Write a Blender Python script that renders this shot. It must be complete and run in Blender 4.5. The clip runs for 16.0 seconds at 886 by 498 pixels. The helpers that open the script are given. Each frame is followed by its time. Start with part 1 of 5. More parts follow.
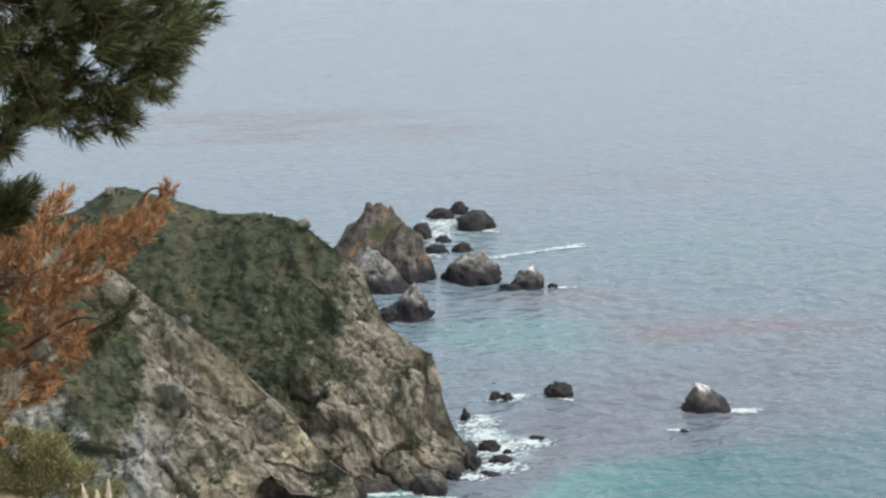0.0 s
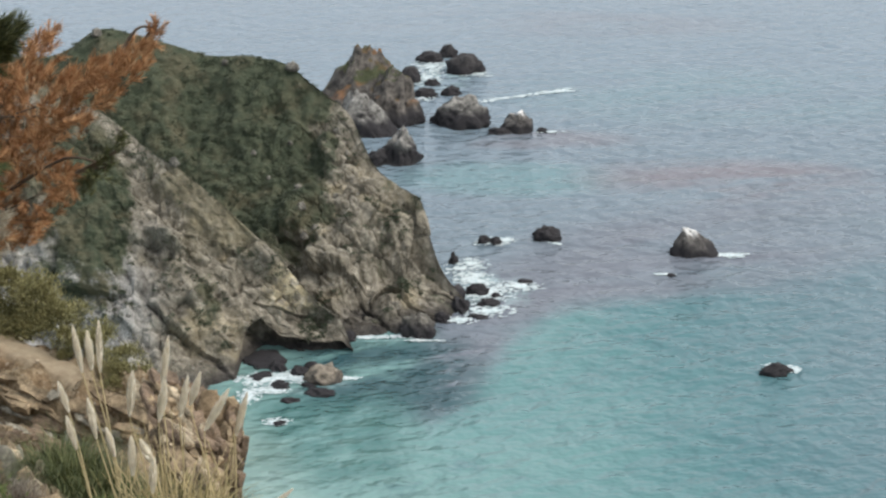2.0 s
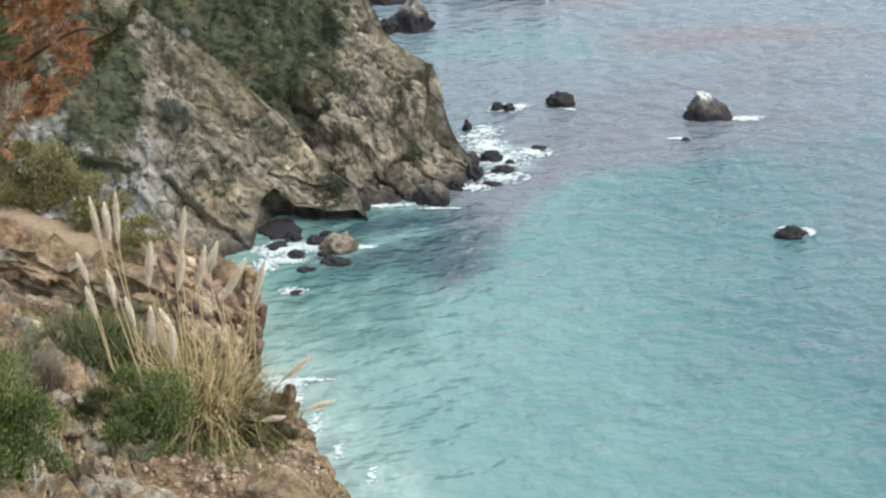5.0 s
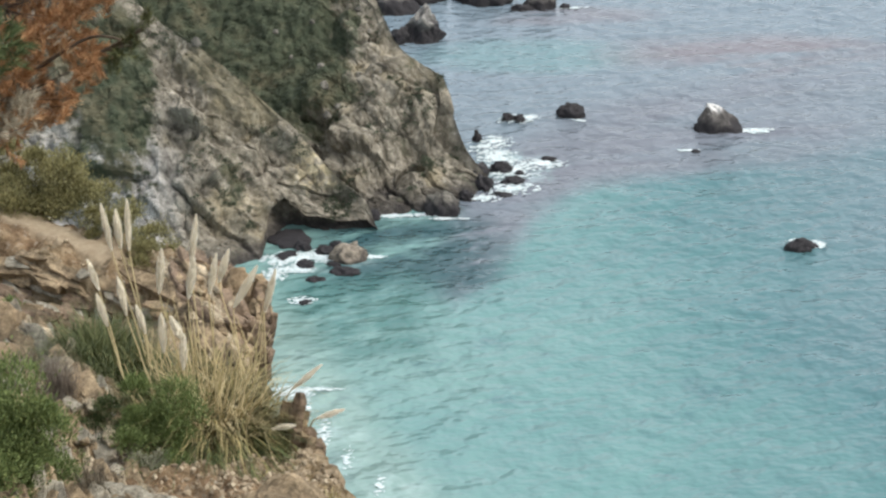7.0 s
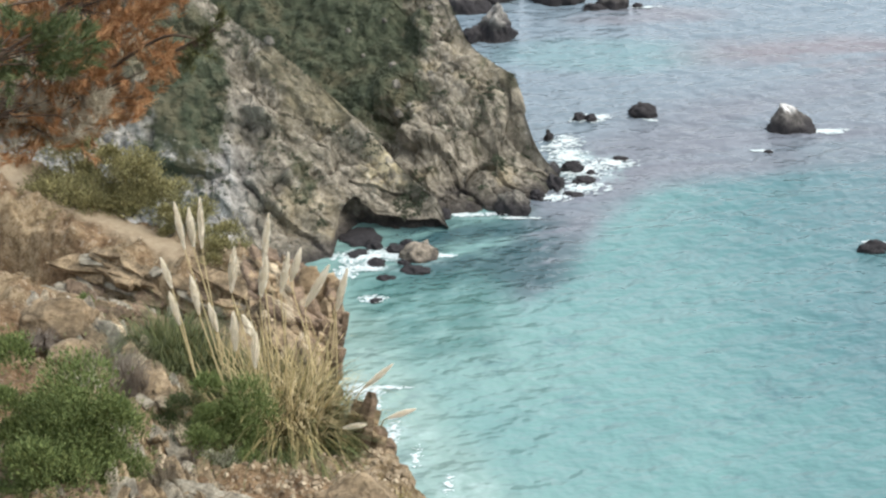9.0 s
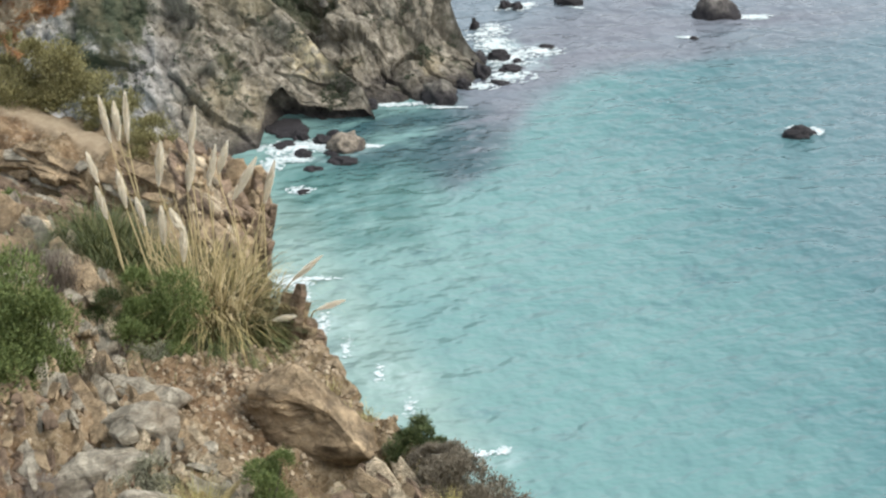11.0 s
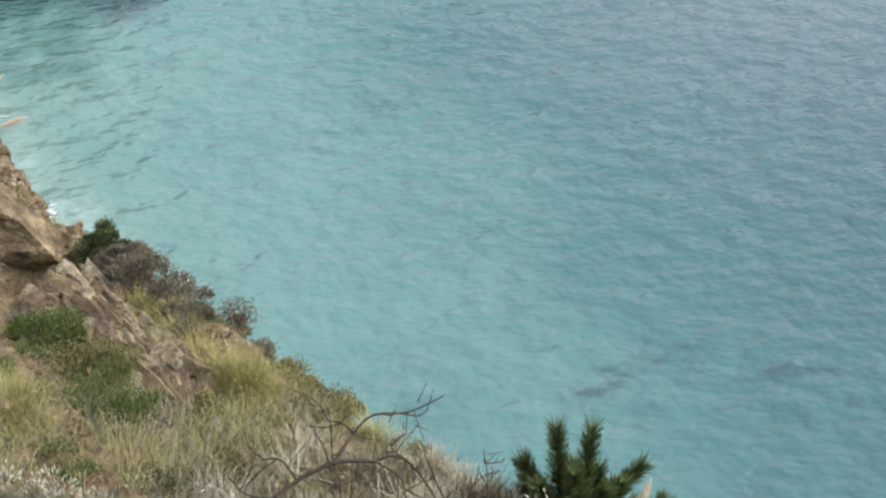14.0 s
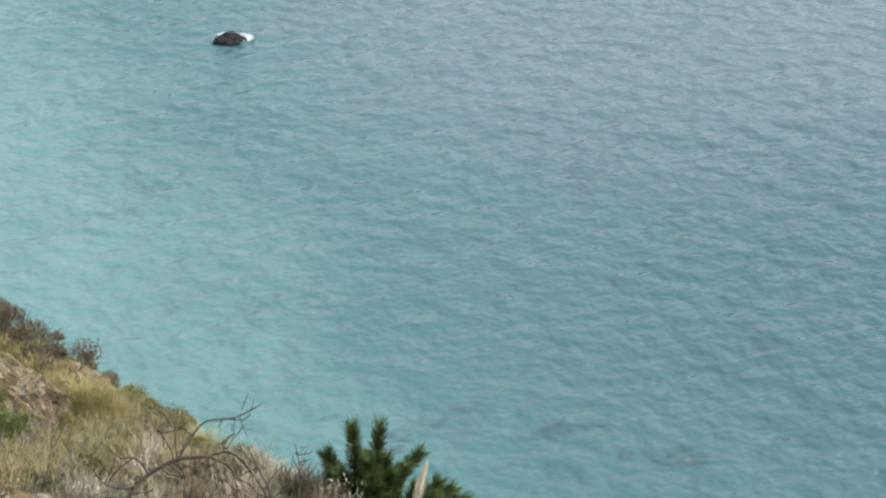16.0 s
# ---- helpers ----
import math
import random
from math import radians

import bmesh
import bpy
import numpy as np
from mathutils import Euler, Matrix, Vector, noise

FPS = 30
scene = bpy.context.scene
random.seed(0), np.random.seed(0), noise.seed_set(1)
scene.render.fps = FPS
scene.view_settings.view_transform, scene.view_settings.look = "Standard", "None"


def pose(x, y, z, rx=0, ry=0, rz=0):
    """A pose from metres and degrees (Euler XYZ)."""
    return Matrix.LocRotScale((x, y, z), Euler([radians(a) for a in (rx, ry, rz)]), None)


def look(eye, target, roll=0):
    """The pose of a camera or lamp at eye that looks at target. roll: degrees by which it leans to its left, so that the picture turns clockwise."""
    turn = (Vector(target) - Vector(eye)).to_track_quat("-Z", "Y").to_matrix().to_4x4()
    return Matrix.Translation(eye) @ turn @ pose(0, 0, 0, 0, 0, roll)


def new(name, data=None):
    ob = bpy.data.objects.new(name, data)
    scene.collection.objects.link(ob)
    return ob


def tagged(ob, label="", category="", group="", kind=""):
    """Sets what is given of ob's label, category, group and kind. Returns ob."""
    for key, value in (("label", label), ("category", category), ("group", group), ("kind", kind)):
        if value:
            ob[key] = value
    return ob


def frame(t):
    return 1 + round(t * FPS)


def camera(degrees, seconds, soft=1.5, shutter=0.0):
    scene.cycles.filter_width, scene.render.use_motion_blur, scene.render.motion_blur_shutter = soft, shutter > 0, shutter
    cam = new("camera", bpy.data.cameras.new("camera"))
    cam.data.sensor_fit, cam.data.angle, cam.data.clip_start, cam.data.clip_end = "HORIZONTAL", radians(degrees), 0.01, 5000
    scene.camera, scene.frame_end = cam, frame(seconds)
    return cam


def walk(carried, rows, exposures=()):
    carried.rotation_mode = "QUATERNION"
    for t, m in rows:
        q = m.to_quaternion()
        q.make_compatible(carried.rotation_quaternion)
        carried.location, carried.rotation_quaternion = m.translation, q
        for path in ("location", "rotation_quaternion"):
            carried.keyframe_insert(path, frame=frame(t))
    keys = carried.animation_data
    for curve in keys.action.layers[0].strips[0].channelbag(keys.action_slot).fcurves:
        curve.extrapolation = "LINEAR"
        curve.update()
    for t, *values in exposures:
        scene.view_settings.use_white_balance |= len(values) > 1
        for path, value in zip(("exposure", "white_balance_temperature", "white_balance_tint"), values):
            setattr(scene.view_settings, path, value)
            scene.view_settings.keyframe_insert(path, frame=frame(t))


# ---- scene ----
cam = camera(25.252, 16.0, soft=2.4)
ROWS = [
    (0, 0.036, -0.085, 100.05, 76.0, -0.0, -0.0),
    (0.5, 0.006, 0.021, 100.002, 76.104, 0.157, 0.27),
    (1, 0.009, -0.007, 100.014, 75.642, -0.121, -0.157),
    (1.5, -0.004, 0.067, 99.989, 73.687, -0.393, -0.404),
    (2, 0.01, 0.044, 99.994, 71.479, -0.309, -0.252),
    (2.5, 0.014, 0.018, 100.001, 70.355, -0.018, 0.093),
    (3, 0.022, -0.021, 100.002, 69.574, 0.176, 0.242),
    (3.5, 0.014, -0.019, 100.006, 68.655, 0.279, 0.091),
    (4, 0.017, -0.03, 99.998, 67.858, 0.463, -0.141),
    (4.5, 0.012, -0.023, 100.003, 67.617, 0.598, -0.164),
    (7, -0.014, -0.01, 99.988, 67.956, 0.386, 0.227),
    (7.5, -0.014, 0.021, 99.977, 67.991, 0.869, 1.838),
    (8, -0.017, 0.026, 99.977, 68.055, 0.813, 2.285),
    (10.5, -0.038, 0.004, 100.007, 66.377, 0.701, 1.911),
    (11, -0.029, 0.0, 100.004, 64.731, 0.631, 0.055),
    (11.5, -0.027, 0.01, 99.995, 63.521, 0.336, -1.61),
    (12, -0.021, -0.006, 100.005, 62.302, 0.186, -2.538),
    (12.5, -0.02, 0.012, 99.992, 61.346, 0.105, -2.971),
    (13, 0.02, 0.012, 100.008, 60.553, 0.057, -4.57),
    (13.5, 0.013, -0.055, 100.038, 59.956, -0.795, -7.578),
    (14, -0.102, -1.401, 100.459, 59.985, -2.05, -9.161),
    (14.5, 0.103, -3.307, 101.723, 58.521, -0.829, -9.331),
    (15, -0.477, -4.895, 101.924, 61.505, -2.291, -10.114),
    (15.5, -0.472, -4.794, 101.877, 62.717, -2.165, -10.414),
    (16, -1.125, -4.92, 102.124, 62.472, -3.248, -16.009),
]
EXPOSURES = [(0.0, 0.03), (1.0, 0.03), (2.0, 0.0), (3.0, 0.12), (4.0, 0.27), (4.5, 0.25), (7.0, 0.23), (7.5, 0.28), (8.0, 0.43), (10.5, 0.35), (11.0, 0.3), (11.5, 0.07), (12.0, 0.06), (12.5, 0.27), (13.0, 0.32), (13.5, 0.31), (14.0, 0.15), (14.5, 0.17), (15.0, 0.22), (16.0, 0.2)]
walk(cam, [(t, pose(x, y, z, rx, ry, rz)) for t, x, y, z, rx, ry, rz in ROWS], EXPOSURES)

# ---- daylight: an overcast sky with a wide, soft sun ----
SUN_EL, SUN_AZ = radians(50), radians(112)
world = bpy.data.worlds.new("overcast_sky")
scene.world = world
world.use_nodes = True
wn, wl = world.node_tree.nodes, world.node_tree.links
sky = wn.new("ShaderNodeTexSky")
sky.sky_type, sky.sun_disc = "NISHITA", False
sky.sun_elevation, sky.sun_rotation = SUN_EL, SUN_AZ
sky.air_density, sky.dust_density, sky.ozone_density = 1.0, 3.0, 1.0
dim = wn.new("ShaderNodeMix")
dim.data_type, dim.blend_type = "RGBA", "MIX"
dim.inputs["Factor"].default_value = 0.72
wl.new(sky.outputs[0], dim.inputs["A"])
dim.inputs["B"].default_value = (8.2, 8.9, 9.6, 1)
wl.new(dim.outputs["Result"], wn["Background"].inputs["Color"])
wn["Background"].inputs["Strength"].default_value = 0.13
sun = new("sun", bpy.data.lights.new("sun", "SUN"))
sun.data.energy, sun.data.angle, sun.data.color = 3.0, radians(40), (1.0, 0.95, 0.88)
sun.matrix_world = look((math.sin(SUN_AZ) * math.cos(SUN_EL) * 300, math.cos(SUN_AZ) * math.cos(SUN_EL) * 300, math.sin(SUN_EL) * 300), (0, 0, 0))


# ---- materials ----
class Mat:
    """A small node-material builder."""

    def __init__(self, name, rough=0.8, spec=0.3):
        self.m = bpy.data.materials.new(name)
        self.m.use_nodes = True
        self.n, self.l = self.m.node_tree.nodes, self.m.node_tree.links
        self.b = self.n["Principled BSDF"]
        self.b.inputs["Roughness"].default_value = rough
        self.b.inputs["Specular IOR Level"].default_value = spec

    def pos(self):
        return self.n.new("ShaderNodeNewGeometry").outputs["Position"]

    def axis(self, v, which):
        s = self.n.new("ShaderNodeSeparateXYZ")
        self.l.new(v, s.inputs[0])
        return s.outputs[which]

    def noise(self, scale, detail=4, rough=0.55, vec=None, stretch=None, distort=0.0, lie=None):
        t = self.n.new("ShaderNodeTexNoise")
        t.inputs["Scale"].default_value, t.inputs["Detail"].default_value = scale, detail
        t.inputs["Roughness"].default_value, t.inputs["Distortion"].default_value = rough, distort
        v = vec or self.pos()
        if stretch:
            mp = self.n.new("ShaderNodeMapping")
            mp.inputs["Scale"].default_value, mp.inputs["Rotation"].default_value = stretch[0], stretch[1]
            self.l.new(v, mp.inputs[0])
            v = mp.outputs[0]
        if lie:
            mp = self.n.new("ShaderNodeMapping")
            mp.vector_type = "TEXTURE"
            mp.inputs["Scale"].default_value, mp.inputs["Rotation"].default_value = (lie[0], 1.0, 1.0), (0, 0, lie[1])
            self.l.new(v, mp.inputs[0])
            v = mp.outputs[0]
        self.l.new(v, t.inputs["Vector"])
        return t.outputs["Fac"]

    def voronoi(self, scale, feature="F1", out="Distance", stretch=None):
        t = self.n.new("ShaderNodeTexVoronoi")
        t.feature = feature
        t.inputs["Scale"].default_value = scale
        v = self.pos()
        if stretch:
            mp = self.n.new("ShaderNodeMapping")
            mp.inputs["Scale"].default_value, mp.inputs["Rotation"].default_value = stretch[0], stretch[1]
            self.l.new(v, mp.inputs[0])
            v = mp.outputs[0]
        self.l.new(v, t.inputs["Vector"])
        return t.outputs[out]

    def ramp(self, fac, stops):
        r = self.n.new("ShaderNodeValToRGB")
        e = r.color_ramp.elements
        while len(e) < len(stops):
            e.new(0.5)
        for el, (p, c) in zip(e, stops):
            el.position, el.color = p, (*c, 1) if len(c) == 3 else c
        self.l.new(fac, r.inputs[0])
        return r.outputs[0]

    def span(self, v, a, b, lo=0.0, hi=1.0):
        r = self.n.new("ShaderNodeMapRange")
        r.interpolation_type = "SMOOTHSTEP"
        for k, q in zip(("From Min", "From Max", "To Min", "To Max"), (a, b, lo, hi)):
            r.inputs[k].default_value = q
        self.l.new(v, r.inputs["Value"])
        return r.outputs[0]

    def math(self, op, a, b=None, c=None):
        r = self.n.new("ShaderNodeMath")
        r.operation = op
        for i, q in enumerate((a, b, c)):
            if q is None:
                continue
            if isinstance(q, (int, float)):
                r.inputs[i].default_value = q
            else:
                self.l.new(q, r.inputs[i])
        return r.outputs[0]

    def mix(self, fac, a, b, blend="MIX"):
        r = self.n.new("ShaderNodeMix")
        r.data_type, r.blend_type = "RGBA", blend
        for k, q in (("Factor", fac), ("A", a), ("B", b)):
            i = [s for s in r.inputs if s.name == k and s.type == ("VALUE" if k == "Factor" else "RGBA")][0]
            if isinstance(q, (int, float)):
                i.default_value = q
            elif isinstance(q, tuple):
                i.default_value = (*q, 1)
            else:
                self.l.new(q, i)
        return [o for o in r.outputs if o.type == "RGBA"][0]

    def attr(self, name):
        a = self.n.new("ShaderNodeAttribute")
        a.attribute_name = name
        return a.outputs["Fac"]

    def normal_z(self):
        return self.axis(self.n.new("ShaderNodeNewGeometry").outputs["Normal"], 2)

    def island(self):
        return self.n.new("ShaderNodeNewGeometry").outputs["Random Per Island"]

    def chance(self):
        return self.n.new("ShaderNodeObjectInfo").outputs["Random"]

    def bump(self, h, strength, dist):
        b = self.n.new("ShaderNodeBump")
        b.inputs["Strength"].default_value, b.inputs["Distance"].default_value = strength, dist
        self.l.new(h, b.inputs["Height"])
        old = self.b.inputs["Normal"]
        if old.is_linked:
            self.l.new(old.links[0].from_socket, b.inputs["Normal"])
        self.l.new(b.outputs[0], old)

    def color(self, c, socket="Base Color"):
        if isinstance(c, tuple):
            self.b.inputs[socket].default_value = (*c, 1)
        else:
            self.l.new(c, self.b.inputs[socket])
        return self


def water_material():
    w = Mat("sea_water", 0.16, 0.5)
    w.b.inputs["IOR"].default_value = 1.33
    p = w.pos()
    x, y = w.axis(p, 0), w.axis(p, 1)
    warp = w.math("MULTIPLY", w.math("SUBTRACT", w.noise(0.02, 4, 0.6), 0.5), 1.0)
    depth = w.math("ADD", w.math("MULTIPLY", w.math("ADD", x, 14.0), 0.0095), w.math("MULTIPLY", w.math("SUBTRACT", y, 190.0), 0.0012))
    depth = w.math("ADD", depth, w.math("MULTIPLY", warp, 0.7))
    near = w.ramp(depth, [(0.0, (0.156, 0.266, 0.249)), (0.26, (0.116, 0.228, 0.222)), (0.55, (0.066, 0.155, 0.164)), (1.0, (0.057, 0.118, 0.136))])
    # sky reflection on the open water, painted into the base colour as a paler grey
    sky_sheen = w.math("MULTIPLY", w.span(x, 25, 85), w.span(w.math("ADD", y, w.math("MULTIPLY", warp, 40.0)), 165, 235))
    near = w.mix(w.math("MULTIPLY", sky_sheen, 0.75), near, (0.122, 0.172, 0.196))
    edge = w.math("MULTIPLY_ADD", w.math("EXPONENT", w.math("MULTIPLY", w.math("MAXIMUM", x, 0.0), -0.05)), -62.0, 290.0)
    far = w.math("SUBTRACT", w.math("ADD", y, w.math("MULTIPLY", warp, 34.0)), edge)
    # far water greys and pales with distance: reflected sky put into its colour
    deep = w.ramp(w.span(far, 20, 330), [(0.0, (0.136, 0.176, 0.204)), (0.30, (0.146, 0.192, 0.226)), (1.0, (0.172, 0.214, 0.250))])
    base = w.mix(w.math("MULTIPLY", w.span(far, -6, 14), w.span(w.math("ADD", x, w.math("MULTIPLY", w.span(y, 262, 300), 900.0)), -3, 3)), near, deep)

    def patch(cx, cy, rx, ry):
        fx, fy = w.math("DIVIDE", w.math("SUBTRACT", x, cx), rx), w.math("DIVIDE", w.math("SUBTRACT", y, cy), ry)
        return w.span(w.math("ADD", w.math("MULTIPLY", fx, fx), w.math("MULTIPLY", fy, fy)), 1.0, 0.1)

    streaks = w.noise(0.035, 5, 0.62, lie=(2.6, 0.25))
    for cx, cy, rx, ry, much in ((14.0, 338.0, 26.0, 14.0, 0.75), (66.0, 308.0, 30.0, 14.0, 0.4), (60.0, 400.0, 60.0, 30.0, 0.35)):
        teal = w.math("MULTIPLY", w.span(streaks, 0.36, 0.56), patch(cx, cy, rx, ry))
        base = w.mix(w.math("MULTIPLY", teal, much), base, (0.118, 0.212, 0.222))
    belt = w.math("MULTIPLY", w.math("MULTIPLY", w.span(far, -4, 9), w.span(far, 52, 22)), w.math("MULTIPLY", w.span(x, -6, 4), w.span(x, 85, 50, 0.35, 1.0)))
    kelp = w.math("MULTIPLY", belt, w.span(streaks, 0.34, 0.56, 0.35, 1.0))
    base = w.mix(w.math("MULTIPLY", kelp, 0.85), base, (0.128, 0.130, 0.152))
    for cx, cy, rx, ry, much in ((54.0, 338.0, 34.0, 17.0, 0.85), (-42.0, 541.0, 70.0, 40.0, 0.75), (18.0, 365.0, 26.0, 9.0, 0.6), (30.0, 470.0, 60.0, 18.0, 0.35)):
        kelp = w.math("MULTIPLY", w.span(streaks, 0.38, 0.54), patch(cx, cy, rx, ry))
        base = w.mix(w.math("MULTIPLY", kelp, much), base, (0.160, 0.138, 0.150))
    reef = w.math("MULTIPLY", w.span(w.noise(0.10, 5, 0.65), 0.56, 0.70), w.span(y, 260, 200))
    base = w.mix(w.math("MULTIPLY", reef, 0.5), base, (0.05, 0.11, 0.13))
    weed = w.noise(0.17, 5, 0.62, lie=(2.6, 0.5))
    for cx, cy, rx, ry, much, tone in ((-6.0, 245.0, 17.0, 18.0, 0.95, (0.030, 0.070, 0.080)), (-13.0, 225.0, 13.0, 18.0, 0.70, (0.040, 0.120, 0.112))):
        patch = w.math("MULTIPLY", w.span(w.math("ABSOLUTE", w.math("SUBTRACT", x, cx)), rx, rx * 0.45), w.span(w.math("ABSOLUTE", w.math("SUBTRACT", y, cy)), ry, ry * 0.45))
        patch = w.math("MULTIPLY", patch, w.span(weed, 0.34, 0.53))
        base = w.mix(w.math("MULTIPLY", patch, much), base, tone)
    for cx, cy, rx, ry in ((8.0, 279.0, 9.0, 11.0), (1.0, 417.0, 9.0, 20.0), (-18.0, 243.0, 9.0, 5.0), (-7.0, 260.0, 9.0, 2.6), (-19.0, 203.0, 6.0, 6.0), (-13.5, 190.0, 5.0, 8.0), (-6.0, 178.0, 4.0, 8.0), (2.5, 165.0, 5.0, 4.0)):
        far_x = w.math("DIVIDE", w.math("SUBTRACT", x, cx), rx)
        far_y = w.math("DIVIDE", w.math("SUBTRACT", y, cy), ry)
        ring = w.math("ADD", w.math("MULTIPLY", far_x, far_x), w.math("MULTIPLY", far_y, far_y))
        milky = w.math("MULTIPLY", w.span(ring, 1.0, 0.2), w.span(w.noise(0.22, 5, 0.65), 0.40, 0.62))
        base = w.mix(w.math("MULTIPLY", milky, 0.55), base, (0.34, 0.46, 0.46))
    smudge = w.math("MULTIPLY", w.span(w.noise(0.16, 4, 0.6, lie=(1.5, 0.2)), 0.57, 0.68), w.math("MULTIPLY", w.span(y, 172, 150), w.span(x, 22, 40)))
    base = w.mix(w.math("MULTIPLY", smudge, 0.75), base, (0.050, 0.088, 0.100))
    shore = w.math("ADD", x, w.math("ADD", w.math("MULTIPLY", y, 0.39), -65.75))
    sandy = w.math("MULTIPLY", w.span(w.math("ADD", shore, w.math("MULTIPLY", w.noise(0.12, 4, 0.6), -8.0)), 2.0, -6.0), w.math("MULTIPLY", w.span(y, 236, 222), w.span(y, 150, 165)))
    base = w.mix(w.math("MULTIPLY", sandy, 0.26), base, (0.33, 0.385, 0.325))
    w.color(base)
    w.bump(w.noise(0.085, 1, 0.5, lie=(2.4, 0.6)), 1.0, 1.0)
    w.bump(w.noise(0.33, 2, 0.5, lie=(1.25, 0.3)), 1.0, 1.15)
    w.bump(w.noise(0.75, 2, 0.5, lie=(1.3, 0.3)), 0.7, 0.20)
    return w.m


def headland_material():
    r = Mat("headland_rock", 0.92, 0.2)
    grain = r.noise(0.55, 9, 0.72, stretch=((1.0, 1.0, 0.6), (0.0, 0.6, 0.0)))
    stone = r.ramp(grain, [(0.33, (0.088, 0.077, 0.059)), (0.44, (0.163, 0.145, 0.112)), (0.54, (0.252, 0.224, 0.176)), (0.68, (0.46, 0.42, 0.345))])
    ochre = r.span(r.noise(0.10, 4, 0.6), 0.52, 0.68)
    stone = r.mix(r.math("MULTIPLY", ochre, 0.45), stone, (0.44, 0.365, 0.225))
    stains = r.span(r.noise(0.16, 5, 0.65, stretch=((1.0, 1.0, 0.4), (0.0, 0.35, 0.0))), 0.50, 0.64)
    stone = r.mix(r.math("MULTIPLY", stains, 0.45), stone, (0.135, 0.122, 0.100))
    clefts = r.span(r.noise(0.75, 6, 0.75, stretch=((1.0, 1.0, 0.45), (0.3, 0.75, 0.0))), 0.44, 0.36)
    stone = r.mix(r.math("MULTIPLY", clefts, 0.5), stone, (0.055, 0.049, 0.042))
    specks = r.span(r.noise(1.7, 4, 0.7), 0.60, 0.68)
    stone = r.mix(r.math("MULTIPLY", specks, 0.42), stone, (0.56, 0.53, 0.47))
    scar = r.math("MULTIPLY", r.span(r.axis(r.pos(), 0), -34, -41), r.span(r.math("ADD", r.axis(r.pos(), 2), r.math("MULTIPLY", r.noise(0.2, 4), 10.0)), 26, 18))
    scar = r.math("MULTIPLY", scar, r.span(r.axis(r.pos(), 1), 258, 250))
    stone = r.mix(r.math("MULTIPLY", scar, 0.75), stone, r.ramp(grain, [(0.35, (0.16, 0.155, 0.15)), (0.6, (0.46, 0.455, 0.44))]))
    wet = r.span(r.math("ADD", r.axis(r.pos(), 2), r.math("MULTIPLY", r.noise(0.6, 3), -2.0)), -0.6, 1.4, 1.0, 0.0)
    stone = r.mix(r.math("MULTIPLY", wet, 0.85), stone, (0.022, 0.020, 0.022))
    green = r.ramp(r.noise(0.9, 7, 0.7), [(0.32, (0.040, 0.049, 0.032)), (0.50, (0.059, 0.071, 0.044)), (0.68, (0.102, 0.106, 0.068))])
    green = r.mix(r.span(r.noise(0.14, 5, 0.65), 0.46, 0.66, 0.0, 0.7), green, (0.120, 0.105, 0.066))
    px, py, pz = (r.math("DIVIDE", r.math("SUBTRACT", r.axis(r.pos(), i), c), w) for i, c, w in ((0, -17.9, 6.0), (1, 251.0, 12.0), (2, 9.0, 4.5)))
    blob = r.math("ADD", r.math("ADD", r.math("MULTIPLY", px, px), r.math("MULTIPLY", py, py)), r.math("MULTIPLY", pz, pz))
    bare = r.math("MULTIPLY", r.span(blob, 1.3, 0.3), r.span(r.noise(0.6, 5, 0.7), 0.38, 0.55))
    stone = r.mix(r.math("MULTIPLY", bare, 0.9), stone, r.ramp(grain, [(0.34, (0.16, 0.135, 0.085)), (0.52, (0.50, 0.42, 0.27)), (0.68, (0.64, 0.56, 0.41))]))
    tan = r.math("MULTIPLY", r.span(r.axis(r.pos(), 2), 9, 20), r.span(r.noise(0.13, 5, 0.65), 0.45, 0.58))
    stone = r.mix(r.math("MULTIPLY", tan, 0.75), stone, r.ramp(r.noise(1.1, 7, 0.72), [(0.34, (0.046, 0.043, 0.026)), (0.50, (0.125, 0.110, 0.068)), (0.66, (0.24, 0.21, 0.14))]))
    cover = r.math("ADD", r.attr("veg"), r.math("MULTIPLY", r.math("SUBTRACT", r.noise(0.25, 6, 0.7), 0.5), 1.6))
    r.color(r.mix(r.span(cover, 0.36, 0.66), stone, green))
    r.bump(grain, 1.0, 0.7)
    r.bump(r.noise(1.6, 6, 0.7), 0.8, 0.25)
    return r.m


def stack_material(name, top=(0.24, 0.22, 0.18), guano=0.0, grass=0.0, wet=1.6):
    r = Mat(name, 0.85, 0.3)
    grain = r.noise(0.6, 8, 0.68)
    stone = r.ramp(grain, [(0.36, (0.030, 0.027, 0.026)), (0.48, tuple(0.6 * c for c in top)), (0.58, top), (0.70, tuple(1.4 * c for c in top))])
    z = r.math("ADD", r.axis(r.pos(), 2), r.math("MULTIPLY", r.noise(0.5, 4), -3.0))
    stone = r.mix(r.span(z, wet - 2.4, wet, 1.0, 0.0), stone, (0.026, 0.024, 0.026))
    if grass:
        cover = r.math("ADD", r.normal_z(), r.math("MULTIPLY", r.noise(0.22, 5), 0.9))
        stone = r.mix(r.math("MULTIPLY", r.span(cover, 0.95, 1.25), r.span(z, 1.5, 4.0)), stone,
                      r.ramp(r.noise(0.16, 3), [(0.42, (0.055, 0.062, 0.030)), (0.60, (0.20, 0.105, 0.055))]))
    if guano:
        white = r.math("MULTIPLY", r.span(r.math("ADD", r.normal_z(), r.noise(0.9, 5)), 1.0, 1.2), r.span(z, guano - 0.8, guano + 0.6))
        stone = r.mix(white, stone, (0.74, 0.73, 0.70))
    r.color(stone)
    r.bump(grain, 1.0, 0.6)
    r.bump(r.noise(2.5, 5, 0.7), 0.6, 0.15)
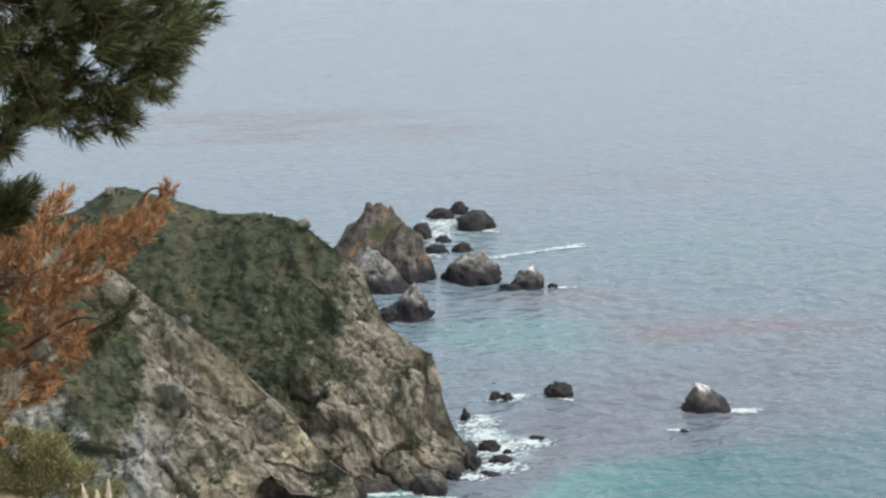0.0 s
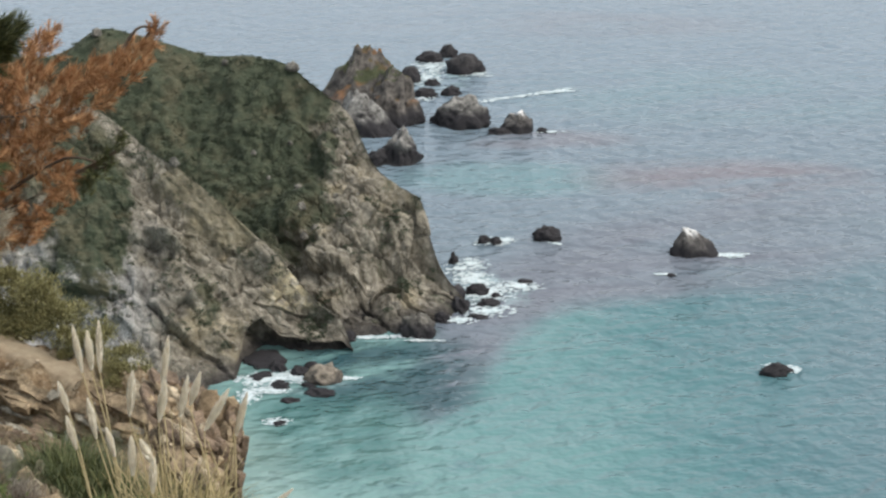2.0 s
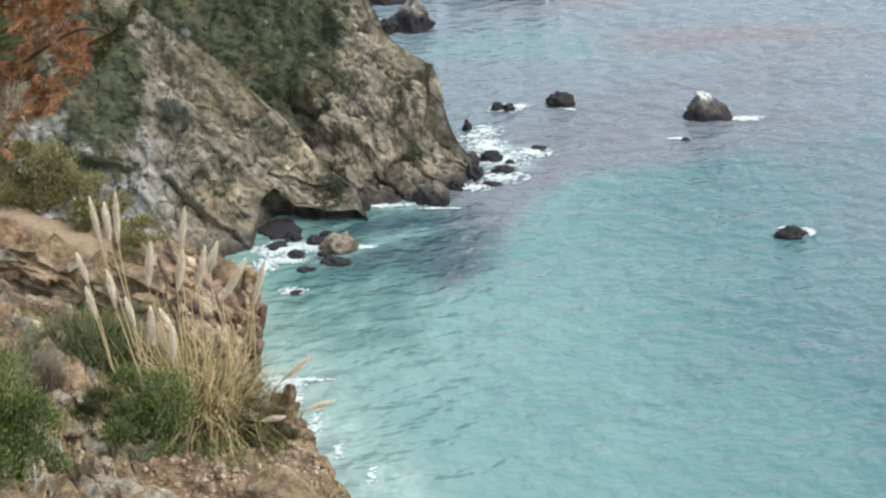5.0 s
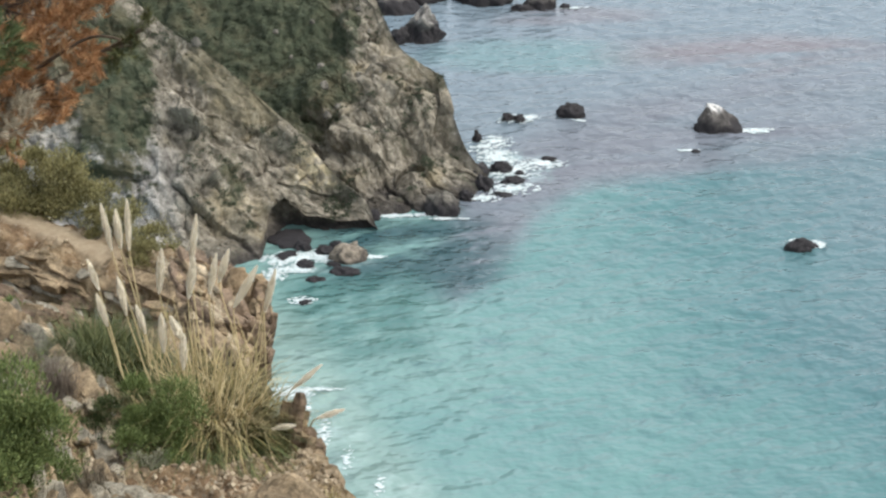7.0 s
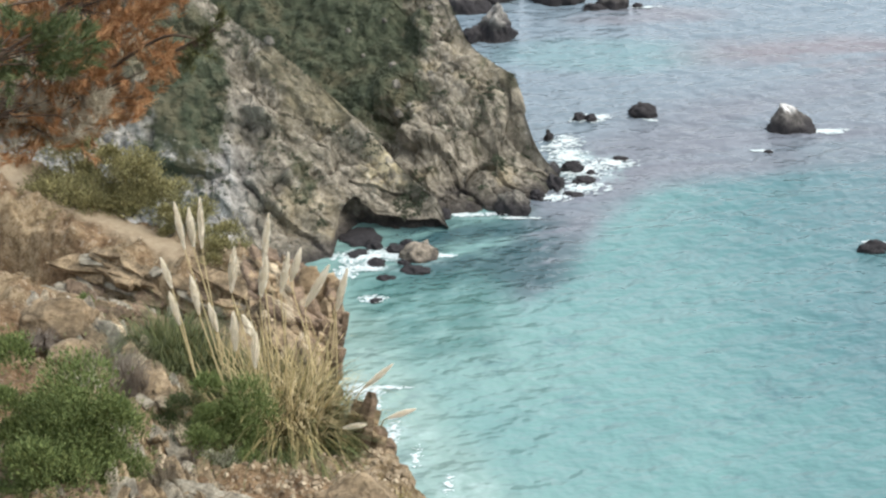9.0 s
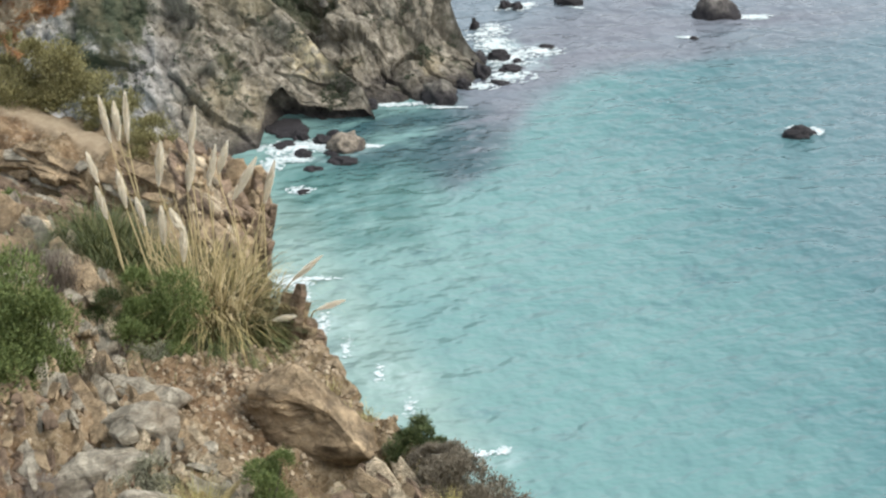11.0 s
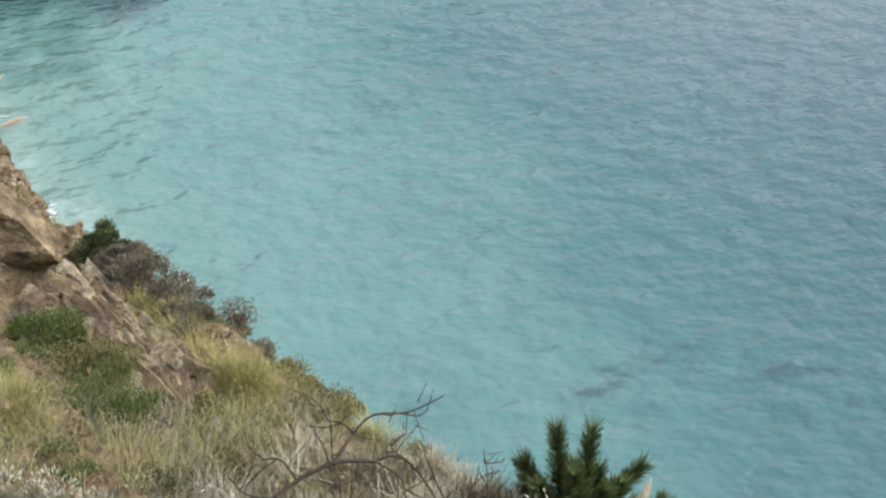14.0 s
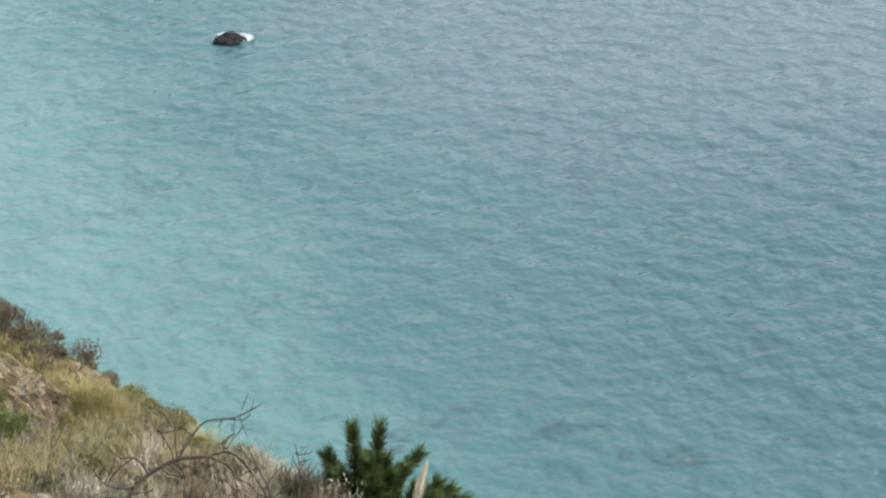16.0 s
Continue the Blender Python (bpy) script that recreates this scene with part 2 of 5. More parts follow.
    return r.m


def foam_material():
    f = Mat("sea_foam", 0.6, 0.3)
    f.color(f.ramp(f.noise(2.0, 4), [(0.3, (0.36, 0.46, 0.47)), (0.6, (0.62, 0.67, 0.67))]))
    return f.m


def soil_material():
    s = Mat("slope_soil", 0.95, 0.15)
    big = s.noise(0.45, 5, 0.6)
    fine = s.noise(7.5, 8, 0.74)
    dirt = s.ramp(fine, [(0.30, (0.104, 0.074, 0.042)), (0.45, (0.260, 0.193, 0.114)), (0.56, (0.405, 0.312, 0.198)), (0.72, (0.58, 0.478, 0.325))])
    red = s.ramp(fine, [(0.3, (0.090, 0.057, 0.033)), (0.52, (0.265, 0.175, 0.102)), (0.72, (0.45, 0.328, 0.205))])
    c = s.mix(s.span(big, 0.46, 0.6), dirt, red)
    pebbles = s.voronoi(9.0)
    c = s.mix(s.math("MULTIPLY", s.span(pebbles, 0.10, 0.22, 1.0, 0.0), s.span(s.noise(1.3, 3), 0.5, 0.62)), c, (0.42, 0.38, 0.31))
    grit = s.noise(19.0, 5, 0.75)
    c = s.mix(s.span(grit, 0.55, 0.66, 0.0, 0.6), c, (0.52, 0.46, 0.37))
    c = s.mix(s.span(grit, 0.45, 0.36, 0.0, 0.6), c, (0.080, 0.062, 0.046))
    c = s.mix(s.attr("path"), c, s.ramp(fine, [(0.3, (0.33, 0.25, 0.165)), (0.7, (0.50, 0.405, 0.28))]))
    s.color(c)
    s.bump(fine, 1.0, 0.10)
    s.bump(s.noise(24.0, 4, 0.7), 0.5, 0.012)
    return s.m


def stone_material(name, tone, warm=(1.0, 0.9, 0.78), scale=3.0):
    s = Mat(name, 0.9, 0.2)
    g = s.noise(scale, 8, 0.7, stretch=((1, 1, 1.8), (0.5, 0.35, 0.2)))
    c = s.ramp(g, [(0.32, tuple(0.25 * tone * q for q in warm)), (0.46, tuple(0.75 * tone * q for q in warm)), (0.56, tuple(1.15 * tone * q for q in warm)), (0.70, tuple(1.8 * tone * q for q in warm))])
    c = s.mix(s.span(s.noise(scale * 3.2, 5, 0.7), 0.52, 0.42, 0.0, 0.45), c, tuple(0.3 * tone * q for q in warm))
    c = s.mix(s.span(s.noise(1.4, 5, 0.65), 0.5, 0.68, 0.0, 0.5), c, (0.19, 0.130, 0.075))
    c = s.mix(s.span(s.voronoi(1.6, "DISTANCE_TO_EDGE", "Distance", ((1, 1, 2.6), (0.5, 0.4, 0.2))), 0.0, 0.03, 0.35, 0.0), c, (0.07, 0.055, 0.042))
    s.color(c)
    s.bump(g, 1.0, 0.14)
    s.bump(s.noise(14.0, 5, 0.7), 0.6, 0.02)
    return s.m


def leaf_material(name, dark, mid, light, rough=0.65):
    f = Mat(name, rough, 0.25)
    c = f.ramp(f.island(), [(0.0, dark), (0.5, mid), (1.0, light)])
    c = f.mix(f.span(f.noise(1.6, 3), 0.35, 0.7, 0.0, 0.45), c, mid)
    f.color(c)
    f.b.inputs["Subsurface Weight"].default_value = 0.0
    return f.m


def bark_material(name, a, b):
    f = Mat(name, 0.9, 0.2)
    f.color(f.ramp(f.noise(14.0, 5, 0.7, stretch=((1, 1, 0.3), (0, 0, 0))), [(0.3, a), (0.7, b)]))
    f.bump(f.noise(30.0, 4), 0.5, 0.01)
    return f.m


WATER, HEADLAND, FOAM, SOIL = water_material(), headland_material(), foam_material(), soil_material()
DARK_STACK = stack_material("dark_sea_rock", (0.062, 0.058, 0.058))
GREY_STACK = stack_material("grey_sea_rock", (0.27, 0.258, 0.235), wet=3.0)
PALE_STACK = stack_material("pale_brown_sea_rock", (0.30, 0.255, 0.20), wet=-0.3)
WHITE_STACK = stack_material("guano_sea_rock", (0.13, 0.12, 0.11), guano=2.0)
PEAK_STACK = stack_material("grassy_sea_rock", (0.14, 0.125, 0.11), grass=1.0, wet=2.6)


DULL_OLIVE = leaf_material("dull_olive_leaves", (0.085, 0.084, 0.038), (0.200, 0.186, 0.082), (0.37, 0.335, 0.16))
BLACK_WOOD = bark_material("dark_dead_wood", (0.030, 0.024, 0.020), (0.10, 0.080, 0.064))
DARK_TWIG = bark_material("brown_twigs", (0.095, 0.079, 0.057), (0.26, 0.22, 0.158))
HEAD_STONE = stack_material("headland_stone", (0.21, 0.195, 0.165))
PINE = leaf_material("pine_needles", (0.026, 0.032, 0.015), (0.068, 0.078, 0.032), (0.175, 0.172, 0.066))
YOUNG_PINE = leaf_material("young_pine_needles", (0.036, 0.058, 0.024), (0.095, 0.138, 0.052), (0.205, 0.245, 0.095))
RUST = leaf_material("dead_needles", (0.18, 0.090, 0.042), (0.375, 0.188, 0.085), (0.54, 0.345, 0.185), 0.8)
BARK = bark_material("bark", (0.035, 0.025, 0.020), (0.13, 0.095, 0.07))
DEAD_WOOD = bark_material("grey_dead_wood", (0.050, 0.040, 0.033), (0.16, 0.13, 0.105))
PALE_TWIG = bark_material("pale_twigs", (0.24, 0.21, 0.155), (0.60, 0.54, 0.42))
PLUME = leaf_material("cream_plume", (0.72, 0.65, 0.51), (0.85, 0.79, 0.66), (0.92, 0.88, 0.78), 0.9)
STRAW = leaf_material("straw_blades", (0.23, 0.182, 0.092), (0.43, 0.350, 0.19), (0.61, 0.51, 0.315), 0.75)
BLADE = leaf_material("green_blades", (0.032, 0.047, 0.017), (0.080, 0.100, 0.036), (0.20, 0.20, 0.08), 0.6)
PAMPAS_LEAF = leaf_material("olive_gold_blades", (0.046, 0.047, 0.018), (0.150, 0.128, 0.050), (0.43, 0.345, 0.165), 0.65)
GOLD_GRASS = leaf_material("gold_grass", (0.18, 0.168, 0.062), (0.36, 0.330, 0.130), (0.56, 0.50, 0.26), 0.8)
PALE_GOLD = leaf_material("pale_gold_grass", (0.25, 0.225, 0.088), (0.47, 0.42, 0.175), (0.68, 0.60, 0.33), 0.8)
BRIGHT_LEAF = leaf_material("bright_green_leaves", (0.060, 0.086, 0.030), (0.135, 0.182, 0.062), (0.235, 0.280, 0.105))
DARK_LEAF = leaf_material("dark_green_leaves", (0.034, 0.049, 0.023), (0.081, 0.111, 0.044), (0.169, 0.195, 0.086))
OLIVE_LEAF = leaf_material("olive_leaves", (0.095, 0.092, 0.042), (0.22, 0.205, 0.095), (0.40, 0.36, 0.18))
GREY_LEAF = leaf_material("grey_green_leaves", (0.110, 0.115, 0.078), (0.24, 0.24, 0.165), (0.44, 0.43, 0.33))
DRY_LEAF = leaf_material("dry_mauve_twigs", (0.095, 0.078, 0.063), (0.205, 0.170, 0.138), (0.33, 0.285, 0.23), 0.85)
EDGE_LEAF = leaf_material("dark_brown_green_leaves", (0.098, 0.086, 0.064), (0.190, 0.166, 0.124), (0.31, 0.275, 0.21), 0.8)
FLOWER = leaf_material("dry_white_flowers", (0.40, 0.37, 0.30), (0.55, 0.52, 0.44), (0.66, 0.63, 0.56), 0.9)
SCRUB = leaf_material("far_scrub_leaves", (0.041, 0.051, 0.033), (0.060, 0.073, 0.045), (0.092, 0.100, 0.062))
TAN_ROCK = stone_material("tan_boulder", 0.36, (1.08, 0.82, 0.52))
PLATE_ROCK = stone_material("split_tan_rock", 0.56, (1.04, 0.86, 0.60), 5.0)
GREY_ROCK = stone_material("grey_boulder", 0.40, (1.03, 0.93, 0.73))
RED_ROCK = stone_material("reddish_rock", 0.25, (1.10, 0.80, 0.56))


# ---- builders ----
def as_mesh(name, verts, faces, material, smooth=True, attrs=None):
    me = bpy.data.meshes.new(name)
    me.from_pydata([tuple(v) for v in verts], [], faces)
    me.materials.append(material)
    if smooth:
        me.polygons.foreach_set("use_smooth", [True] * len(me.polygons))
    for key, values in (attrs or {}).items():
        me.attributes.new(key, "FLOAT", "POINT").data.foreach_set("value", values)
    me.update()
    return me


def along(points, u):
    """The point at share u of a list of control points, smoothly."""
    n = len(points) - 1
    i = min(int(u * n), n - 1)
    f = u * n - i
    p = [np.array(points[min(max(k, 0), n)], float) for k in (i - 1, i, i + 1, i + 2)]
    return 0.5 * (2 * p[1] + (p[2] - p[0]) * f + (2 * p[0] - 5 * p[1] + 4 * p[2] - p[3]) * f * f + (3 * p[1] - p[0] - 3 * p[2] + p[3]) * f ** 3)


def grid_faces(nu, nv):
    return [(i * nv + j, (i + 1) * nv + j, (i + 1) * nv + j + 1, i * nv + j + 1) for i in range(nu - 1) for j in range(nv - 1)]


def fractal(p, scale, octaves=5, seed=0.0):
    return noise.fractal(Vector((p[0] * scale + seed, p[1] * scale + seed * 1.7, p[2] * scale - seed)), 0.75, 2.1, octaves, noise_basis="PERLIN_ORIGINAL")


def ridged(p, scale, octaves=5, seed=0.0):
    return noise.ridged_multi_fractal(Vector((p[0] * scale + seed, p[1] * scale + seed, p[2] * scale)), 0.9, 2.1, octaves, 1.0, 2.0, noise_basis="PERLIN_ORIGINAL") - 1.0


def blocks(p, scale, seed=0.0):
    """Displacement of jointed rock: blocks set proud or back, with open joints between them."""
    dist, near = noise.voronoi(Vector((p[0] * scale + seed, p[1] * scale, p[2] * scale * 0.8)))
    step = noise.cell(near[0] * 7.3) - 0.5
    return 0.9 * step - 1.6 * max(0.0, 0.16 - (dist[1] - dist[0])) - 0.5 * (dist[0] - 0.4)


def grid_normals(P):
    du, dv = np.gradient(P, axis=0), np.gradient(P, axis=1)
    n = np.cross(du, dv)
    return n / (np.linalg.norm(n, axis=2, keepdims=True) + 1e-9)


def headland(name, ridge, foot, back, label, nu, nv, rough, seed, veg, hollow=None):
    """A promontory: a face from the waterline up to the ridge, and a rear slope down to the sea behind."""
    nb = nv // 3
    P = np.zeros((nu, nv + nb, 3))
    V = np.zeros((nu, nv + nb))
    for i in range(nu):
        u = i / (nu - 1)
        r, f = along(ridge, u), along(foot, u)
        f[2] = -2.0
        b = r + np.array(back) * np.array([1.0 - 2.4 * u, 1.0, 1.0])
        b[2] = -2.0
        for j in range(nv):
            v = j / (nv - 1)
            P[i, j] = f + (r - f) * np.array([v, v, v ** 0.86])
            V[i, j] = veg(u, v)
        for j in range(nb):
            v = (j + 1) / nb
            P[i, nv + j] = r + (b - r) * np.array([v, v, v ** 1.3])
            V[i, nv + j] = 0.8 if u < 0.55 else 0.0
    N = grid_normals(P)
    if N[nu // 2, nv // 2, 2] < 0:
        N = -N
    Q = P.copy()
    for i in range(nu):
        for j in range(nv + nb):
            p = P[i, j]
            v = j / (nv - 1)
            keep = min(1.0, abs(1 - v) * 5 + 0.10)
            bare = 1.0 - 0.7 * min(1.0, V[i, j])
            lay = (p[0] + 0.55 * p[2], p[1], p[2] * 0.8)
            big = 1.8 * blocks(lay, 0.15, seed + 6)
            d = 2.6 * fractal(p * np.array([1, 1, 0.55]), 0.075, 4, seed) + rough * (1.0 - 0.55 * V[i, j]) * ridged(p + 0.35 * p[2], 0.13, 3, seed) + 0.32 * fractal(p, 0.55, 3, seed)
            d += bare * (0.45 * ridged((p[0] + 0.55 * p[2], p[1] * 0.5, p[2] * 0.35), 0.36, 3, seed + 4) + big + 0.65 * blocks(lay, 0.34, seed) + 0.40 * blocks(lay, 0.85, seed + 3))
            low = min(1.0, max(0.0, (4.5 - p[2]) / 4.5))
            Q[i, j] = p + N[i, j] * (d * (1.0 - 0.7 * low) + 0.35 * low) * keep
            if hollow:
                Q[i, j] += hollow(p)
    nv += nb
    faces = grid_faces(nu, nv)
    ob = new(name, as_mesh(name, Q.reshape(-1, 3), faces, HEADLAND, False, {"veg": V.ravel()}))
    return tagged(ob, label, "headland", kind="structure"), Q, V


def crag(name, x, y, rx, ry, h, material, label, seed, turn=0.0, lean=(0, 0), level=4, peak=1.0, jag=0.34, sink=0.25, z0=0.0, category="sea rock", group="", kind="", taper=0.0, under=0.0):
    """A broken rock with an uneven, faceted outline."""
    bm = bmesh.new()
    bmesh.ops.create_icosphere(bm, subdivisions=level, radius=1.0)
    c, s = math.cos(turn), math.sin(turn)
    for v in bm.verts:
        d = v.co.normalized()
        k = 1.0 + jag * noise.ridged_multi_fractal(d * 1.1 + Vector((seed, seed * 2.3, 0)), 1.0, 2.1, 4, 1.0, 2.0, noise_basis="PERLIN_ORIGINAL") - jag * 0.9
        cell = noise.cell(d * 2.1 + Vector((seed * 3.1, seed, seed)))
        k += 0.08 * (cell - 0.5) + 0.05 * noise.noise(d * 7 + Vector((seed, 0, 0)))
        px, py, pz = d.x * k, d.y * k, d.z * k
        if pz > 0:
            pz = pz ** peak
        up = max(pz, 0)
        shrink = 1 - under * min(1.0, max(0.0, (0.35 - pz) / 0.6))
        px, py = px * shrink, py * shrink
        px, py = px * (1 - taper * min(up, 1.0)) + lean[0] * up, py * (1 - taper * min(up, 1.0)) + lean[1] * up
        v.co = ((px * rx) * c - (py * ry) * s, (px * rx) * s + (py * ry) * c, pz * h * (1.0 if pz > 0 else sink))
    me = bpy.data.meshes.new(name)
    bm.to_mesh(me)
    bm.free()
    me.materials.append(material)
    me.polygons.foreach_set("use_smooth", [level > 2] * len(me.polygons))
    ob = new(name, me)
    ob.location = (x, y, z0)
    return tagged(ob, label, category, group, kind)


# ---- the sea: one sheet to the horizon ----
def stretches(*parts):
    out = [parts[0][0]]
    for a, b, step in parts:
        n = max(1, round((b - a) / step))
        out += [a + (b - a) * (k + 1) / n for k in range(n)]
    return np.array(out)


WAVES = []
wave_rng = np.random.default_rng(4)
for k in range(30):
    length = 3.2 * 1.085 ** k if k < 24 else wave_rng.uniform(22, 46)
    a = radians(wave_rng.normal(-64, 38))
    amp = 0.0125 * length ** 0.9 if k < 24 else 0.06
    WAVES.append((2 * math.pi / length, math.cos(a), math.sin(a), amp * (0.58 if length < 7 else 0.18), wave_rng.uniform(0, 6.28), k))


def wave_z(X, Y):
    Z = 0.0 * X
    for w, ca, sa, amp, ph, k in WAVES:
        Z = Z + amp * np.sin(w * (X * ca + Y * sa) + ph + 1.3 * np.sin(0.05 * X + 0.035 * Y + k) + 0.9 * np.sin(0.11 * Y - 0.07 * X + 2 * k))
    fade = np.clip((X + 100) / 20, 0, 1) * np.clip((170 - X) / 20, 0, 1) * np.clip((Y - 80) / 20, 0, 1) * np.clip((520 - Y) / 160, 0, 1)
    calm = 0.26 + 0.74 * np.clip(((X + 20) * 0.85 + (Y - 205) * 0.53) / 65, 0, 1)
    return Z * fade * calm


def sea():
    xs = stretches((-4500, -900, 600), (-900, -200, 100), (-200, -80, 8), (-80, 150, 0.65), (150, 260, 8), (260, 900, 80), (900, 4500, 600))
    ys = stretches((-3000, -300, 450), (-300, 60, 45), (60, 100, 5), (100, 270, 0.65), (270, 400, 0.9), (400, 560, 2.0), (560, 900, 5), (900, 1800, 60), (1800, 4600, 400))
    X, Y = np.meshgrid(xs, ys, indexing="ij")
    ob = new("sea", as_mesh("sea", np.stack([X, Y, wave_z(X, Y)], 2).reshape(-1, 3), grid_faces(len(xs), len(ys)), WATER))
    tagged(ob, "grey-blue sea with turquoise shallows and small ripples", "sea", kind="structure")


sea()

# ---- headlands ----
FRONT_RIDGE = [(-74, 269, 42), (-60, 268, 37.3), (-52, 267, 34.3), (-45.4, 266, 30.2), (-40.1, 264, 26.7), (-35.3, 262, 24.5), (-28.3, 260, 19.0), (-22.8, 258, 14.4), (-18.9, 257, 9.8), (-15.8, 256, 6.9), (-12.3, 255, 4.0), (-10.6, 254, -0.6)]
FRONT_FOOT = [(-84, 236, 0), (-66, 237, 0), (-54, 237, 0), (-46, 237, 0), (-39, 237, 0), (-33, 238, 0), (-27.5, 241, 0), (-23.5, 245.5, 0), (-19.5, 247.5, 0), (-16, 249.5, 0), (-13, 251.5, 0), (-10.8, 253, 0)]
MAIN_RIDGE = [(-80, 306, 28), (-68, 306, 29.3), (-59, 306, 29.8), (-52, 306, 33.6), (-43, 305, 32.1), (-35, 304, 30.1), (-28, 302, 30.3), (-23, 300, 29.9), (-17.8, 297, 27.1), (-12.4, 293, 23.3), (-8.4, 287, 17.4), (-5.4, 284, 15.2), (-1.6, 280, 14.0), (0.4, 276, 8.5), (2.6, 273, 4.3), (5.4, 272, 0.5)]
MAIN_FOOT = [(-86, 262, 0), (-74, 262, 0), (-64, 262, 0), (-56, 262, 0), (-48, 268, 0), (-40, 268, 0), (-32, 268, 0), (-26, 267, 0), (-21, 265, 0), (-16.5, 258.5, 0), (-12, 256.6, 0), (-8, 257.4, 0), (-4.5, 259.4, 0), (-1, 262.5, 0), (2.2, 266, 0), (5.4, 270, 0)]


def bell(x, a, b):
    return math.exp(-((x - a) / b) ** 2)


def front_hollow(p):
    """A sea cave with a steep inner wall, and a low overhang that runs on under the snout."""
    roof = np.interp(p[0], [-26.4, -25.4, -23.9, -22.2, -19.8, -15.6, -12.0, -10.8], [-1.5, 2.6, 5.6, 6.3, 3.9, 2.3, 1.6, 0.0])
    deep = np.interp(p[0], [-26, -24, -21, -18, -12], [7.0, 9.0, 8.0, 4.5, 2.5])
    return np.array([0.0, deep * min(1.0, max(0.0, (roof - p[2]) / 0.9)), 0.0])


def front_veg(u, v):
    return max(0.95 * bell(u, 0.27, 0.10) * min(1, v * 1.8) * min(1, (1.02 - v) * 5), 0.44 * bell(v, 1.0, 0.22) * min(1.0, max(0.0, (0.50 - u) * 8)), 0.24, 0.62 * bell(u, 0.52, 0.05) * bell(v, 0.45, 0.2))


def main_veg(u, v):
    edge = 0.22 + max(0.0, u - 0.45) * 0.75
    return max(0.30 if v > 0.18 else 0.0, min(1.0, max(0.0, (v - edge) * 3.0 + 0.5)) * min(1.0, max(0.0, (0.60 + 0.05 * (1 - v) - u) * 6 + 0.3)) * 0.95)


front, FRONT_Q, FRONT_V = headland("front_headland", FRONT_RIDGE, FRONT_FOOT, (1, 6, 0), "grey broken rock promontory with a sea cave at its foot and green gullies", 230, 130, 1.5, 3.0, front_veg, front_hollow)
main, MAIN_Q, MAIN_V = headland("main_headland", MAIN_RIDGE, MAIN_FOOT, (6, 26, 0), "steep headland covered in dark green scrub with bare rock towards the sea", 260, 130, 1.4, 9.0, main_veg)

# ---- rocks in the sea ----
ROCK_NOTE = "dark wet rock standing in the sea"
crag("peak_rock", -13.2, 384, 10.4, 8, 13.0, PEAK_STACK, "pointed sea rock with green and rusty plants on top", 1.3, 0.2, level=5, jag=0.22, peak=1.12, taper=0.52)
crag("peak_rock", -7.6, 379, 5.6, 6, 9.8, PEAK_STACK, "dark blocky sea rock with rusty plants on its crown", 5.1, 0.5, level=5, jag=0.3, taper=0.22)
crag("slanting_rock", -12.6, 370, 6.4, 5, 7.0, GREY_STACK, "pale grey slanting rock at the foot of the sea peak", 2.7, -0.4, level=5, jag=0.24, taper=0.4, lean=(-0.2, 0))
crag("cracked_rock", -5.6, 349, 3.6, 3.2, 5.6, GREY_STACK, "pale grey cracked sea rock with a dark wet foot", 8.8, 0.3, level=5, jag=0.3, taper=0.12)
crag("cracked_rock", -9.4, 348, 2.2, 2.2, 2.4, DARK_STACK, ROCK_NOTE, 9.9, 0.3)
crag("pyramid_rock", 42.0, 297, 4.1, 3.0, 4.1, WHITE_STACK, "pyramid-shaped sea rock with a white bird-stained tip", 3.3, 0.1, lean=(-0.35, 0), jag=0.24, peak=1.05, taper=0.55)
crag("round_rock", 18.8, 304, 2.2, 1.6, 1.9, DARK_STACK, "brownish rounded sea rock", 6.4)
crag("dome_rock", 6.0, 376, 5.6, 4.2, 5.2, GREY_STACK, "broad domed sea rock with a pale crown", 7.7, 0.0, level=5, jag=0.2, taper=0.08, peak=0.9)
crag("dome_rock", 16.6, 371, 3.2, 2.8, 3.7, WHITE_STACK, "sea rock with a pale stained top and dark foot", 14.6, 0.2, level=5, jag=0.22, taper=0.2)
crag("low_rock", 13.2, 369, 2.2, 1.5, 1.1, DARK_STACK, ROCK_NOTE, 1.6)
crag("low_rock", 21.4, 370.5, 1.0, 0.7, 0.7, DARK_STACK, ROCK_NOTE, 2.6)
crag("low_rock", 7.0, 420, 4.2, 3.2, 3.6, DARK_STACK, "broad dark sea rock ringed with foam", 3.6)
crag("low_rock", -0.4, 430, 2.8, 2.0, 2.0, DARK_STACK, ROCK_NOTE, 4.9)
crag("low_rock", 3.6, 435, 2.0, 1.8, 2.3, DARK_STACK, ROCK_NOTE, 5.9)
crag("low_rock", -4.6, 412, 2.2, 2.2, 2.6, DARK_STACK, ROCK_NOTE, 6.9)
crag("low_rock", 0.0, 408, 1.6, 1.2, 1.1, DARK_STACK, ROCK_NOTE, 7.2)
# added dark rock covering the bright water in the cave, in place of shade
crag("cave_shade_rock", -22.6, 250.5, 2.6, 3.4, 0.5, DARK_STACK, "added dark rock that stands in for shade on the sea cave's floor", 4.4, level=4)
crag("low_rock", -1.2, 398.5, 2.3, 1.6, 1.5, DARK_STACK, ROCK_NOTE, 8.1)
crag("low_rock", 4.2, 399.5, 2.0, 1.5, 1.6, DARK_STACK, ROCK_NOTE, 9.1)
crag("low_rock", 46.4, 246.4, 2.05, 1.25, 1.4, DARK_STACK, "lone dark low rock in the turquoise water", 2.2, 0.1)
crag("boulder", -1.9, 260.6, 2.5, 2.0, 2.9, HEAD_STONE, "brownish grey boulder at the headland's foot", 3.9, level=5, jag=0.24, category="boulder")
